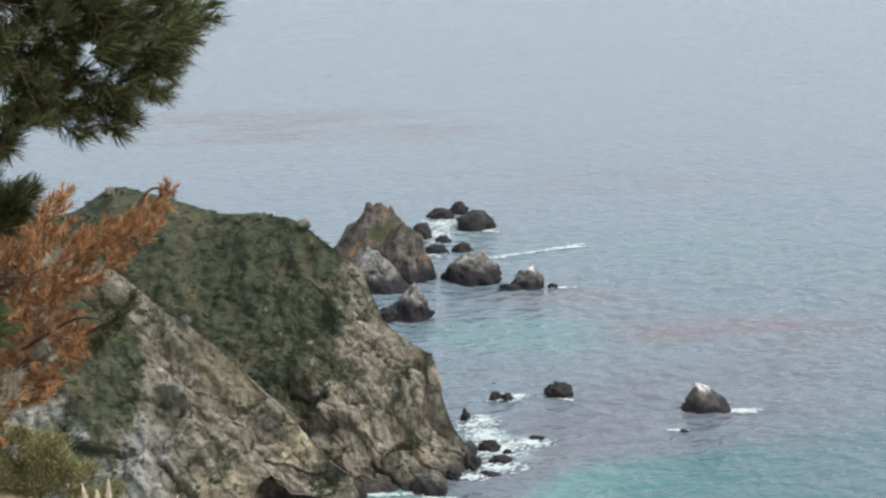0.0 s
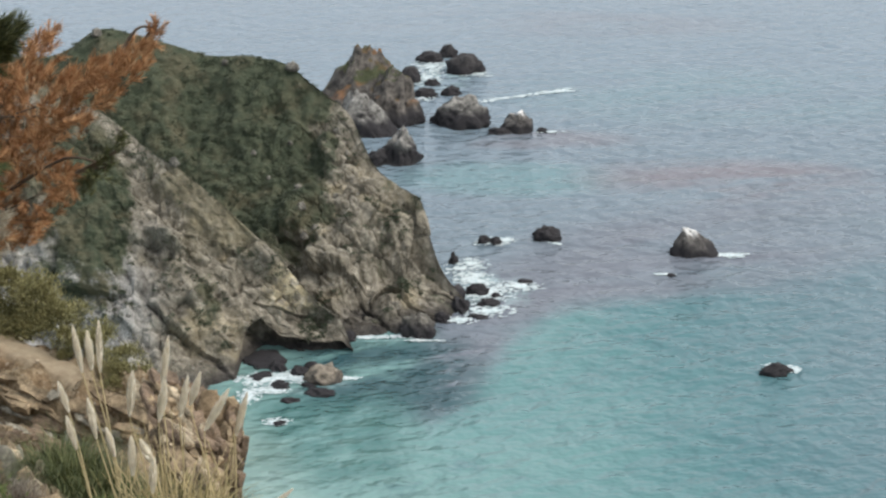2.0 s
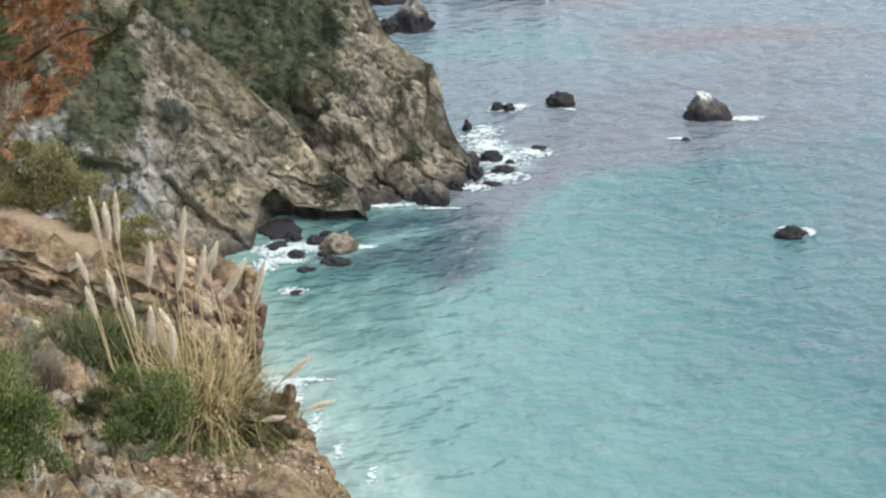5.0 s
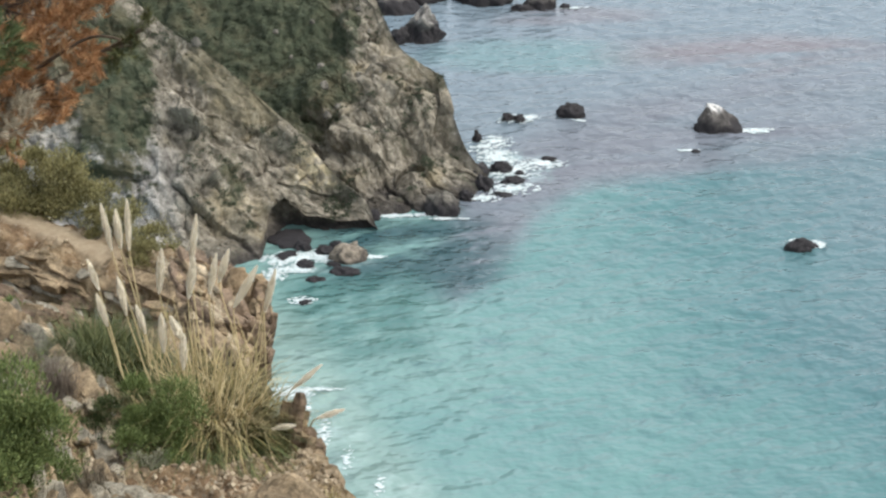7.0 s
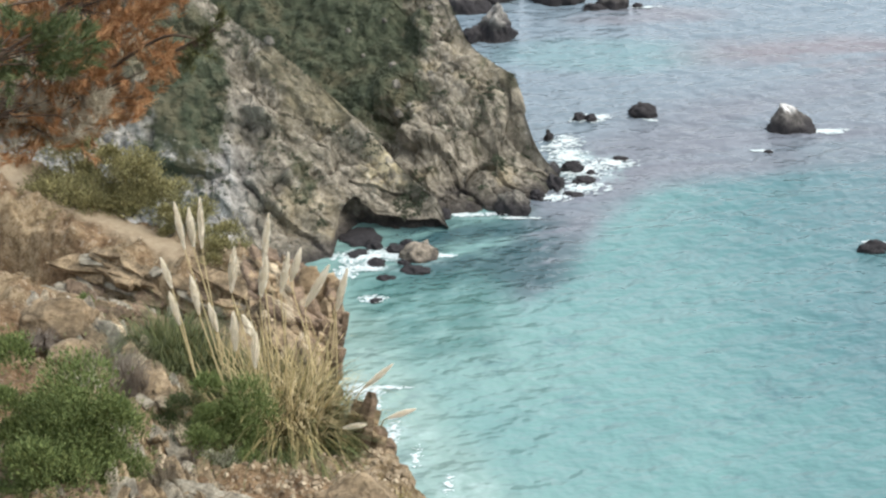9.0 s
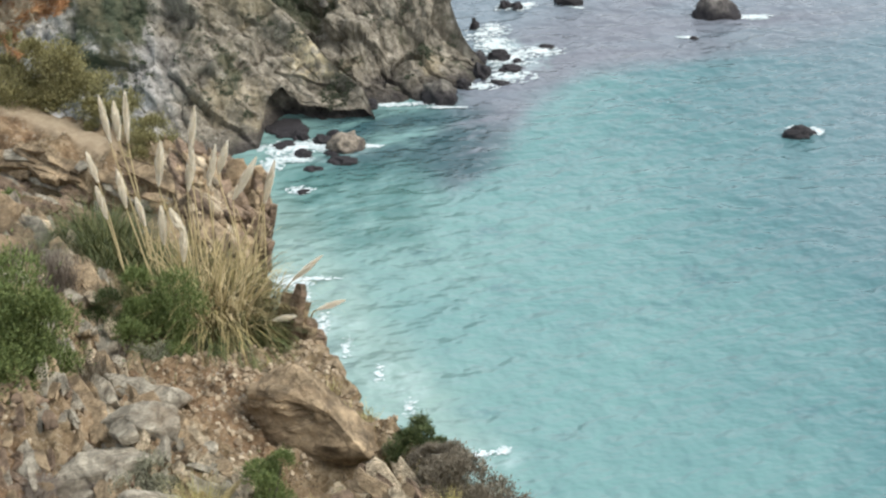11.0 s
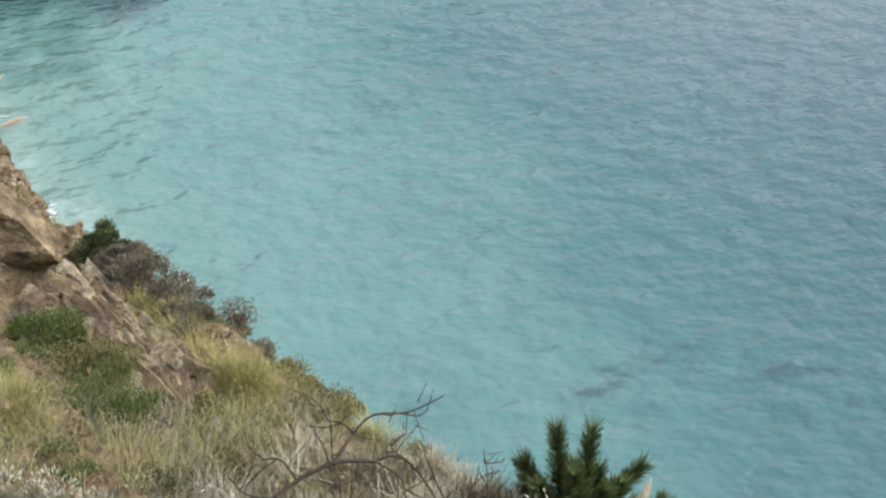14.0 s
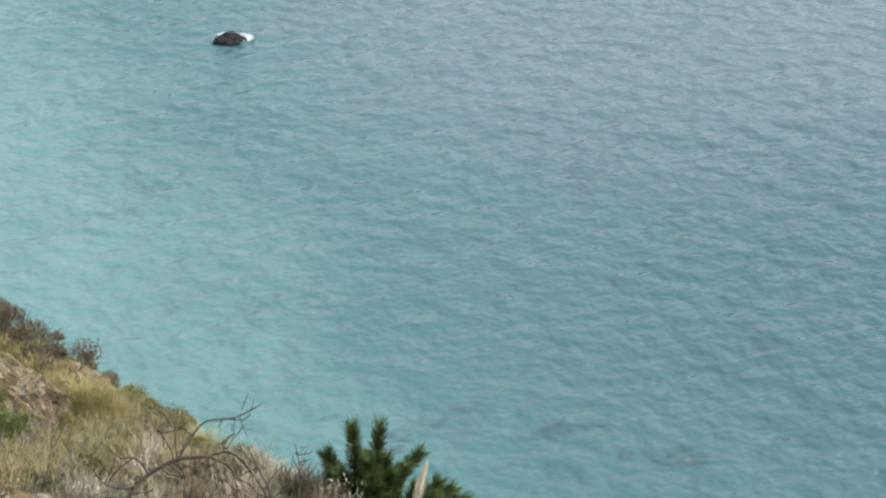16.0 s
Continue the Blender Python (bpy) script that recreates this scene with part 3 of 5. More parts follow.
crag("boulder", -14.2, 243.6, 2.4, 1.8, 2.4, PALE_STACK, "pale brown boulder in the foam before the cave", 5.3, jag=0.24, category="boulder")
crag("low_rock", 42.0 - 5.2, 286, 0.7, 0.5, 0.4, DARK_STACK, ROCK_NOTE, 8.4, level=3)
for k, (x, y, rx, h) in enumerate([(7.0, 278, 1.7, 1.3), (8.4, 273, 1.7, 0.8), (9.5, 276.4, 0.7, 0.6), (8.4, 302, 1.1, 1.2), (10.3, 301.6, 1.2, 1.0), (3.5, 291.6, 0.9, 1.8), (4.2, 270.6, 1.6, 2.2), (1.6, 266, 1.3, 1.3),
                                   (6.8, 267.2, 1.4, 0.5), (14.2, 283, 1.1, 0.4), (-14.5, 239.2, 1.8, 0.6), (-18.2, 236.5, 1.1, 0.45), (-19, 229, 0.8, 0.4), (-22.5, 244.6, 1.6, 0.5), (-11.6, 258.4, 1.2, 1.2), (3.2, 274.5, 2.2, 2.6), (-17.6, 246.2, 1.5, 0.8), (-19.8, 241.5, 1.3, 0.6), (-20.6, 247.2, 1.4, 1.0), (-15.8, 248.2, 1.2, 0.7), (-16.2, 241.5, 0.9, 0.4)]):
    crag("low_rock", x, y, rx, rx * 0.75, h * 0.85, DARK_STACK, ROCK_NOTE, 11.0 + 1.37 * k, 0.3 * k, level=4, jag=0.5, group="rocks off the headland")


# ---- foam on the water ----
def foam(name, spots, label, seed, fine=1.0):
    """Flat, torn flecks of foam lying on the waves. Spots: x, y, half width, half depth, number of flecks."""
    rng = np.random.default_rng(seed)
    V, Fs = [], []
    for x, y, rx, ry, n in spots:
        for _ in range(int(n * 2.4 / fine ** 1.6)):
            a, r = rng.uniform(0, 6.283), rng.uniform(0, 1) ** 0.8
            cx, cy = x + rx * r * math.cos(a), y + ry * r * math.sin(a)
            size = (0.10 + 0.55 * rng.random() ** 2) * (1.2 - 0.6 * r) * fine
            k = 9
            turn = rng.normal(0.2, 0.4)
            base = len(V)
            for q in range(k):
                b = 6.283 * q / k
                rr = size * rng.uniform(0.4, 1.35)
                px, py = rr * math.cos(b) * 1.5, rr * math.sin(b) * 0.75
                X, Y = cx + px * math.cos(turn) - py * math.sin(turn), cy + px * math.sin(turn) + py * math.cos(turn)
                V.append((X, Y, 0.0))
            Fs.append(tuple(range(base, base + k)))
    V = np.array(V)
    V[:, 2] = wave_z(V[:, 0], V[:, 1]) + 0.10 + 0.03 * rng.random(len(V))
    ob = new(name, as_mesh(name, V, Fs, FOAM, False))
    return tagged(ob, label, "foam", kind="stuff")


foam("surf_foam", [(0, 424, 5, 9, 110), (-1, 414, 4, 8, 90), (-2, 396, 3, 3, 36), (10, 417, 4, 3, 40), (9.6, 302, 3.2, 2.6, 60), (12, 303, 2, 1.5, 16), (6.4, 291, 3, 3, 40), (6.5, 284, 3.4, 4, 80),
                   (8.5, 278, 4.5, 5, 120), (13, 281, 4.5, 2.4, 54), (8, 270, 4.5, 3, 70), (4, 266, 3, 2, 40), (47.5, 295.6, 2.6, 1.2, 34), (48.6, 247.6, 1.5, 1.4, 22), (46.8, 249.0, 2.4, 0.7, 14), (36, 286.4, 2.0, 0.6, 12), (20, 301.5, 1.4, 0.5, 6),
                   (23, 370, 3.0, 0.8, 14), (4.5, 288.5, 3, 3, 30)], "white surf foam round the sea rocks", 1, 0.75)
foam("streak_foam", [(11 + 1.5 * k, 393.5 + 0.9 * k, 1.9, 1.3, 9) for k in range(13)], "long thin streak of foam on the sea", 2)
foam("cove_foam", [(-9.5, 259.5, 3.6, 0.8, 34), (-4, 259.6, 4, 0.7, 26), (-0.6, 258, 3, 0.7, 24), (-22, 243.5, 4.2, 2.6, 85), (-17.5, 244.5, 5.0, 2.6, 95), (-11.5, 244, 2.4, 0.6, 22), (-19.4, 229.6, 2.0, 1.3, 26), (-23.7, 238, 1.8, 3, 40), (-21, 240, 3, 1.4, 40)], "broken white foam in front of the sea cave", 3, 0.6)
foam("shore_foam", [(-18.9, 203, 3.0, 2.0, 60), (-15.8, 204, 3.0, 0.6, 10), (-17.2, 199, 1.6, 3.0, 26), (-14.6, 192.5, 0.9, 4.5, 18), (-11.6, 187, 0.7, 3.4, 7), (-8.0, 181, 0.6, 2.6, 5), (-4.6, 174, 0.8, 2.6, 6), (2.4, 165, 2.0, 0.8, 9), (4.6, 165.6, 0.8, 0.8, 7)], "white foam where waves reach the shore", 5, 0.45)


# ---- vegetation on the headlands ----
def quads(P):
    """Mesh data of separate quads from an (n, 4, 3) array."""
    n = len(P)
    return P.reshape(-1, 3), np.arange(4 * n).reshape(n, 4).tolist()


def unit(v):
    return v / (np.linalg.norm(v, axis=-1, keepdims=True) + 1e-9)


def leaves(C, D, length, width, rng):
    """Small folded leaves at C that point along D."""
    n = len(C)
    D = unit(D)
    S = unit(np.cross(D, rng.normal(size=(n, 3))))
    L, W = np.broadcast_to(length, n)[:, None], np.broadcast_to(width, n)[:, None]
    up = np.cross(S, D) * W * 0.3
    return np.stack([C, C + D * L * 0.5 + S * W * 0.5 + up, C + D * L, C + D * L * 0.5 - S * W * 0.5 + up], 1)


def far_scrub(name, Q, V, count, seed, label):
    rng = np.random.default_rng(seed)
    pts = Q[6:-6, 4:, :].reshape(-1, 3)
    keep = np.array([v + 0.9 * noise.noise(Vector(p) * 0.22) > 0.42 for p, v in zip(pts, V[6:-6, 4:].ravel())]) & (pts[:, 2] > 2)
    pts = pts[keep]
    pts = pts[rng.integers(0, len(pts), count)]
    out = []
    for p in pts:
        size = rng.uniform(0.20, 0.70)
        n = 26
        d = rng.normal(size=(n, 3))
        d[:, 2] = abs(d[:, 2])
        d = unit(d)
        out.append(leaves(p + d * size * np.array([0.9, 0.9, 0.6]) * rng.uniform(0.2, 1, (n, 1)) - np.array([0, 0, 0.1]), d + rng.normal(scale=0.5, size=(n, 3)), size * 0.42, size * 0.34, rng))
    v, f = quads(np.concatenate(out))
    tagged(new(name, as_mesh(name, v, f, SCRUB, False)), label, "scrub", kind="stuff")


for k, (u, v, r) in enumerate([(0.49, 1.0, 1.3), (0.53, 0.52, 0.8), (0.545, 0.45, 1.0), (0.55, 0.36, 0.9), (0.57, 0.42, 0.7), (0.60, 0.62, 0.7), (0.43, 0.62, 0.6), (0.46, 0.55, 0.5), (0.36, 0.97, 0.7), (0.58, 0.9, 0.7), (0.61, 0.86, 0.6), (0.20, 0.98, 1.1), (0.64, 0.7, 0.8), (0.50, 0.70, 0.5)]):
    p = MAIN_Q[int(u * 259), min(129, int(v * 129))]
    crag("headland_stone", p[0], p[1], r * 0.75, r * 0.7, r * 0.95, HEAD_STONE, "pale grey stone standing out of the scrub", 2.0 + 1.9 * k, 0.5 * k, level=3, z0=p[2] - 0.1, category="rock", group="stones on the headland")
p = FRONT_Q[int(0.455 * 229), 129]
crag("headland_stone", p[0], p[1], 0.7, 0.6, 1.0, HEAD_STONE, "pale round stone on the promontory's ridge", 3.7, level=3, z0=p[2], category="rock")
far_scrub("coastal_scrub", MAIN_Q, MAIN_V, 2800, 21, "dense low dark green coastal scrub on the headland")
far_scrub("gully_scrub", FRONT_Q, FRONT_V, 1100, 22, "low green scrub in the promontory's gullies")


# ---- the near slope ----
def edge_x(y):
    """How far the slope reaches towards the sea."""
    return float(np.interp(y, [-20, 6, 9, 9.6, 10.5, 11.2, 11.7, 12.5, 13.2, 14, 15, 16.3, 16.9, 18, 19.5, 20.9, 21.5, 22.3, 23.0, 24.5, 26, 30],
                           [9, 7.0, 3.6, 3.05, 2.28, 1.68, 1.28, 0.74, 0.30, -0.17, -0.72, -1.48, -2.02, -2.14, -2.25, -2.5, -3.7, -4.6, -5.6, -7, -9, -15]))


def smooth(a, b, x):
    t = min(1.0, max(0.0, (x - a) / (b - a)))
    return t * t * (3 - 2 * t)


def ground_z(x, y):
    z = 91.55 - 0.12 * (x + 1.5) - 0.07 * (y - 13)
    if y < 9.0:
        z += 0.6 * (9.0 - y)
    bank = (x + 5.0) * 0.75 + (y - 21.35)
    z -= 0.42 * smooth(0.36, 0.14, abs(y - 13.92 - 0.25 * (x + 1.05))) * smooth(0.66, 0.44, abs(x + 1.0))
    z -= 0.75 * smooth(0.15, -0.15, bank) * smooth(-2.6, -0.6, bank) * smooth(-3.0, -3.6, x)
    return z


def on_path(x, y):
    d = ((x + 5.48) * 0.86 + (y - 22.7)) / 1.32
    return smooth(0.30, 0.16, abs(d + 0.05)) * smooth(-3.7, -4.2, x)


def relief(x, y):
    return 0.22 * fractal((x, y, 0), 0.55, 5, 2.0) + 0.17 * ridged((x, y, 0), 1.5, 5, 5.0) + 0.10 * ridged((x, y * 0.6, 0), 4.2, 5, 3.0)


def slope():
    ys = np.concatenate([np.linspace(-14, 8, 40, endpoint=False), np.linspace(8, 24, 330, endpoint=False), np.linspace(24, 30, 20)])
    nb, nc = 170, 60
    P = np.zeros((len(ys), nb + nc, 3))
    path = np.zeros((len(ys), nb + nc))
    for i, y in enumerate(ys):
        xe = edge_x(y)
        for j in range(nb):
            x = -16 + (xe + 16) * (j / (nb - 1)) ** 0.5
            k = on_path(x, y)
            path[i, j] = k
            rough = relief(x, y)
            P[i, j] = (x, y, ground_z(x, y) + rough * (1 - 0.85 * k) * (1.0 if y > 9 else 0.4))
        z1 = P[i, nb - 1, 2]
        for j in range(nc):
            v = (j + 1) / nc
            w = v ** 2.2
            d = 0.22 * ridged((y, 0, w * 90), 1.3, 5, 1.0) + 2.0 * v * fractal((y, 3, w * 90), 0.1, 4, 1.0)
            d += 0.20 * min(1.0, v * 8) * blocks((y, 0.0, w * 60), 1.7, 2.0) + 0.09 * blocks((y, 0.0, w * 60), 4.5, 4.0)
            P[i, nb + j] = (xe + 20 * w + d, y, z1 - (z1 + 3) * w)
    ob = new("ground", as_mesh("ground", P.reshape(-1, 3), grid_faces(len(ys), nb + nc), SOIL, True, {"path": path.ravel()}))
    tagged(ob, "steep brown hillside of stony soil with a bare tan path", "ground", kind="structure")


slope()


# ---- builders for things on the slope ----
def thing(name, x, y, z, label, category, group=""):
    ob = new(name)
    ob.location = (x, y, z)
    ob.empty_display_size = 0.1
    return tagged(ob, label, category, group)


def part(name, data, material, parent, label="", smooth_faces=False):
    ob = new(name, as_mesh(name, data[0], data[1], material, smooth_faces))
    ob.parent = parent
    return tagged(ob, label)


def tube(points, r0, r1, sides=5, steps=8):
    """A tapered, bent round stem along control points."""
    V, Fs = [], []
    for i in range(steps + 1):
        u = i / steps
        p = along(points, u)
        d = unit(along(points, min(1, u + 0.02)) - along(points, max(0, u - 0.02)))
        a = unit(np.cross(d, np.array([0.31, 0.17, 0.93])))
        b = np.cross(d, a)
        r = r0 + (r1 - r0) * u
        V += [p + r * (math.cos(6.283 * k / sides) * a + math.sin(6.283 * k / sides) * b) for k in range(sides)]
    for i in range(steps):
        Fs += [(i * sides + k, i * sides + (k + 1) % sides, (i + 1) * sides + (k + 1) % sides, (i + 1) * sides + k) for k in range(sides)]
    return np.array(V), Fs


def joined(pieces):
    V, Fs, n = [], [], 0
    for v, f in pieces:
        V.append(v)
        Fs += [tuple(q + n for q in face) for face in f]
        n += len(v)
    return np.concatenate(V), Fs


def ribbons(paths, widths):
    """Tapering blades along (n, k, 3) paths."""
    n, k, _ = paths.shape
    d = unit(np.gradient(paths, axis=1))
    s = unit(np.cross(d, np.array([0.12, 0.2, 1.0]) + 0 * d))
    t = np.linspace(0, 1, k)
    w = widths[:, None, None] * (1 - 0.85 * t ** 1.5)[None, :, None] * 0.5
    V = np.stack([paths - s * w, paths + s * w], 2).reshape(-1, 3)
    Fs = []
    for i in range(n):
        b = i * k * 2
        Fs += [(b + 2 * j, b + 2 * j + 1, b + 2 * j + 3, b + 2 * j + 2) for j in range(k - 1)]
    return V, Fs


def blades(n, spread, height, reach, width, rng, k=5, droop=0.5, mess=0.5):
    """Blades that rise from a tuft's foot and arch outwards."""
    a = rng.uniform(0, 6.283, n)
    r = spread * np.sqrt(rng.random(n))
    out = np.stack([np.cos(a), np.sin(a), 0 * a], 1)
    foot = out * r[:, None]
    h, q = height * rng.uniform(0.55, 1.05, n), reach * rng.uniform(0.2, 1.1, n)
    t = np.linspace(0, 1, k)[None, :, None]
    a2 = a + rng.normal(0, mess, n)
    away = np.stack([np.cos(a2), np.sin(a2), 0 * a], 1)[:, None]
    bend = droop * rng.uniform(0.3, 1.2, n)[:, None, None]
    P = foot[:, None] + away * q[:, None, None] * t ** 1.4 + np.array([0, 0, 1.0]) * h[:, None, None] * (t - bend * t ** 2.6)
    return P, np.full(n, width) * rng.uniform(0.7, 1.2, n)


def on_ground(x, y):
    return ground_z(x, y) - 0.06


def bush(name, x, y, rx, rz, material, label, count, leaf, seed, ry=None, z=None, lumps=16, open_=0.25, group="", stems=5, wood=None):
    """A leafy shrub: woody stems and a crown of many small leaves in uneven lumps."""
    rng = np.random.default_rng(seed)
    ry = ry or rx
    t = thing(name, x, y, on_ground(x, y) if z is None else z, label, "shrub", group)
    c = unit(rng.normal(size=(lumps, 3)) * np.array([1, 1, 0.8]))
    c[:, 2] = abs(c[:, 2])
    c = c * rng.uniform(0.25, 0.92, (lumps, 1)) * np.array([rx, ry, rz])
    size = rng.uniform(0.16, 0.52, lumps) * min(rx, rz * 1.2)
    count, leaf = int(count * 3.6), leaf * 0.66
    which = rng.integers(0, lumps, count)
    d = unit(rng.normal(size=(count, 3)))
    d[:, 2] = np.where(d[:, 2] < -0.3, -d[:, 2], d[:, 2])
    C = c[which] + d * size[which, None] * rng.uniform(open_, 1.0, (count, 1)) ** 0.6
    C += (rng.random((count, 1)) < 0.16) * d * size[which, None] * rng.uniform(0.0, 0.45, (count, 1))
    C[:, 2] = np.maximum(C[:, 2], 0.02 + 0.1 * rng.random(count) * rz)
    D = 0.7 * d + np.array([0, 0, 0.8]) + rng.normal(scale=0.5, size=(count, 3))
    part("foliage", quads(leaves(C, D, leaf * rng.uniform(0.9, 1.8, count), leaf * 0.45 * rng.uniform(0.7, 1.2, count), rng)), material, t)
    for k in range(stems):
        q = c[k % lumps]
        part("stem", tube([(0.05 * q[0], 0.05 * q[1], -0.05), tuple(q * np.array([0.35, 0.35, 0.5])), tuple(q)], 0.014 + 0.012 * rz, 0.004, 5, 5), wood or DEAD_WOOD, t, smooth_faces=True)
    return t


def twiggy(name, x, y, rx, rz, material, label, count, seed, ry=None, z=None, group="", thick=0.006):
    """A dry, mostly leafless shrub of many fine forking twigs."""
    rng = np.random.default_rng(seed)
    ry = ry or rx
    t = thing(name, x, y, on_ground(x, y) if z is None else z, label, "shrub", group)
    d = unit(rng.normal(size=(count, 3)) * np.array([1, 1, 0.7]) + np.array([0, 0, 0.55]))
    d[:, 2] = abs(d[:, 2])
    tip = d * np.array([rx, ry, rz]) * rng.uniform(0.55, 1.05, (count, 1))
    fork = rng.integers(0, max(6, count // 9), count)
    hub = unit(rng.normal(size=(max(6, count // 9), 3)) + np.array([0, 0, 0.8])) * np.array([rx, ry, rz]) * 0.42
    hub[:, 2] = abs(hub[:, 2])
    s = np.linspace(0, 1, 5)[None, :, None]
    mid = hub[fork] + (tip - hub[fork]) * 0.5 + rng.normal(scale=0.06 * rz, size=(count, 3))
    P = (1 - s) ** 2 * hub[fork][:, None] + 2 * s * (1 - s) * mid[:, None] + s ** 2 * tip[:, None]
    tagged(part("twig_spray", ribbons(P, np.full(count, thick)), material, t), kind="stuff")
    for h in hub[: min(len(hub), 14)]:
        part("stem", tube([(0, 0, -0.05), tuple(h * np.array([0.4, 0.4, 0.55])), tuple(h)], 0.012, 0.005, 5, 4), DEAD_WOOD, t, smooth_faces=True)
    return t


def tuft(name, x, y, height, spread, material, label, count, seed, z=None, group="", width=0.008, reach=None, droop=0.85):
    rng = np.random.default_rng(seed)
    t = thing(name, x, y, on_ground(x, y) if z is None else z, label, "grass", group)
    P, w = blades(int(count * 3.2), spread * 0.5, height * 1.2, reach or spread * 1.0, width * 0.52, rng, 7, droop, 0.8)
    part("blades", ribbons(P, w), material, t)
    return t


def shoot(base, tip, n, needle, width, rng, spread=0.9):
    """Needles that stand off a twig from base to tip, pointing forwards."""
    base, tip = np.array(base, float), np.array(tip, float)
    ax = unit(tip - base)
    t = rng.random(n) ** 0.8
    C = base + (tip - base) * t[:, None]
    rad = rng.normal(size=(n, 3))
    rad = unit(rad - (rad @ ax)[:, None] * ax)
    D = ax + rad * (spread * (1.15 - 0.55 * t) * rng.uniform(0.7, 1.2, n))[:, None]
    D = unit(D)
    S = unit(np.cross(D, rng.normal(size=(n, 3)))) * width * 0.5
    L = (needle * rng.uniform(0.75, 1.15, n))[:, None]
    return np.stack([C - S, C + S, C + D * L + S * 0.3, C + D * L - S * 0.3], 1)


def inside(poly, x, z):
    hit = False
    for (x1, z1), (x2, z2) in zip(poly, poly[1:] + poly[:1]):
        if (z1 > z) != (z2 > z) and x < (x2 - x1) * (z - z1) / (z2 - z1) + x1:
            hit = not hit
    return hit


def old_pine():
    """The big pine: green boughs above, dead rusty boughs below."""
    rng = np.random.default_rng(31)
    X, Y = -5.6, 14.6
    t = thing("pine_tree", X, Y, on_ground(X, Y), "tall pine with green boughs above and dead rust-brown boughs below", "tree")
    o = np.array([X, Y, on_ground(X, Y)])
    part("trunk", tube([np.array([0, 0, -0.3]), np.array([0.05, 0, 3]), np.array([-0.05, 0.05, 6]), np.array([0.05, 0, 9.2])], 0.24, 0.09, 10, 14), BARK, t, smooth_faces=True)

    def bough(name, poly, y0, root, needle, width, count, per, material, aim, label, gap, length, depth):
        root = np.array(root) - o
        cx, cz = sum(p[0] for p in poly) / len(poly), sum(p[1] for p in poly) / len(poly)
        mids = []
        for k in range(9):
            while True:
                x, z = rng.uniform(min(p[0] for p in poly), max(p[0] for p in poly)), rng.uniform(min(p[1] for p in poly), max(p[1] for p in poly))
                if inside(poly, x, z):
                    break
            mids.append(np.array([x, y0 + rng.normal(0, depth), z]) - o)
        limb = part("bough", tube([root, root + (np.array([cx, y0, cz]) - o - root) * 0.6 + np.array([0, 0, 0.15]), np.array([cx, y0, cz]) - o], 0.020, 0.006, 7, 10), BARK, t, smooth_faces=True)
        centre = np.array([cx, y0, cz]) - o
        for m in mids:
            part("twig", tube([root + (centre - root) * 0.7, (centre + m) / 2 + np.array([0, 0, 0.03]), m], 0.010, 0.004, 5, 6), BARK, limb, smooth_faces=True)
        out, n = [], 0
        while n < count:
            x, z = rng.uniform(min(p[0] for p in poly), max(p[0] for p in poly)), rng.uniform(min(p[1] for p in poly), max(p[1] for p in poly))
            if not inside(poly, x, z) or noise.noise(Vector((x * 3.1, z * 3.1, 4.0 + y0))) > gap:
                continue
            y = y0 + rng.normal(0, depth)
            b = np.array([x, y, z]) - o
            d = unit(np.array(aim) + rng.normal(scale=0.5, size=3) + 0.5 * unit(b - centre))
            out.append(shoot(b - d * length * 0.5, b + d * length * 0.5, per, needle, width, rng))
            n += 1
        part(name, quads(np.concatenate(out)), material, limb, label)
        stems = []
        for q in range(0, count, 5):
            c = out[q].reshape(-1, 3).mean(axis=0)
            m = min(mids, key=lambda g: np.linalg.norm(g - c))
            stems.append(tube([m, (m + c) / 2 + np.array([0, 0, -0.02]), c], 0.0045, 0.002, 4, 3))
        tagged(part("twig_spray", joined(stems), BARK, limb), kind="stuff")

    green = [(-3.9, 99.3), (-1.75, 99.1), (-1.62, 98.62), (-1.40, 98.48), (-1.62, 98.32), (-1.72, 98.05), (-1.95, 97.86), (-2.14, 97.84), (-2.35, 97.90), (-2.7, 97.72), (-3.9, 97.55)]
    bough("needles", green, 12.0, (X, Y, 98.3), 0.130, 0.0065, 900, 95, PINE, (0.8, -0.1, 0.35), "green pine needles", 0.48, 0.16, 0.32)
    low = [(-3.6, 97.26), (-2.90, 97.22), (-2.78, 97.14), (-2.80, 97.04), (-2.92, 96.96), (-3.6, 96.85)]
    bough("needles", low, 12.9, (X, Y, 96.9), 0.12, 0.0065, 170, 90, PINE, (0.5, -0.1, 0.6), "green pine needles", 0.5, 0.15, 0.2)
    rust = [(-4.9, 96.35), (-3.45, 96.15), (-3.30, 96.42), (-3.16, 96.50), (-3.18, 96.30), (-2.62, 96.28), (-2.36, 96.42), (-2.30, 96.28), (-2.58, 95.98), (-2.80, 95.75), (-3.12, 95.62), (-2.98, 95.40), (-3.05, 95.0), (-3.40, 94.66), (-3.75, 94.45), (-4.9, 94.4)]
    bough("dead_needles", rust, 16.2, (X, Y, 95.6), 0.080, 0.0075, 980, 56, RUST, (0.45, 0.0, 0.75), "rust-brown dead needles", 0.19, 0.17, 0.30)
    side = [(-4.5, 95.85), (-3.75, 95.75), (-3.45, 95.62), (-3.50, 95.42), (-3.9, 95.25), (-4.5, 95.2)]
    bough("needles", side, 15.3, (X, Y, 95.3), 0.085, 0.007, 110, 60, DARK_LEAF, (0.6, 0.0, 0.6), "olive-green pine needles", 0.25, 0.16, 0.14)
    pale = [(-4.9, 95.15), (-4.0, 95.1), (-3.62, 94.95), (-3.50, 94.75), (-3.85, 94.55), (-4.9, 94.45)]
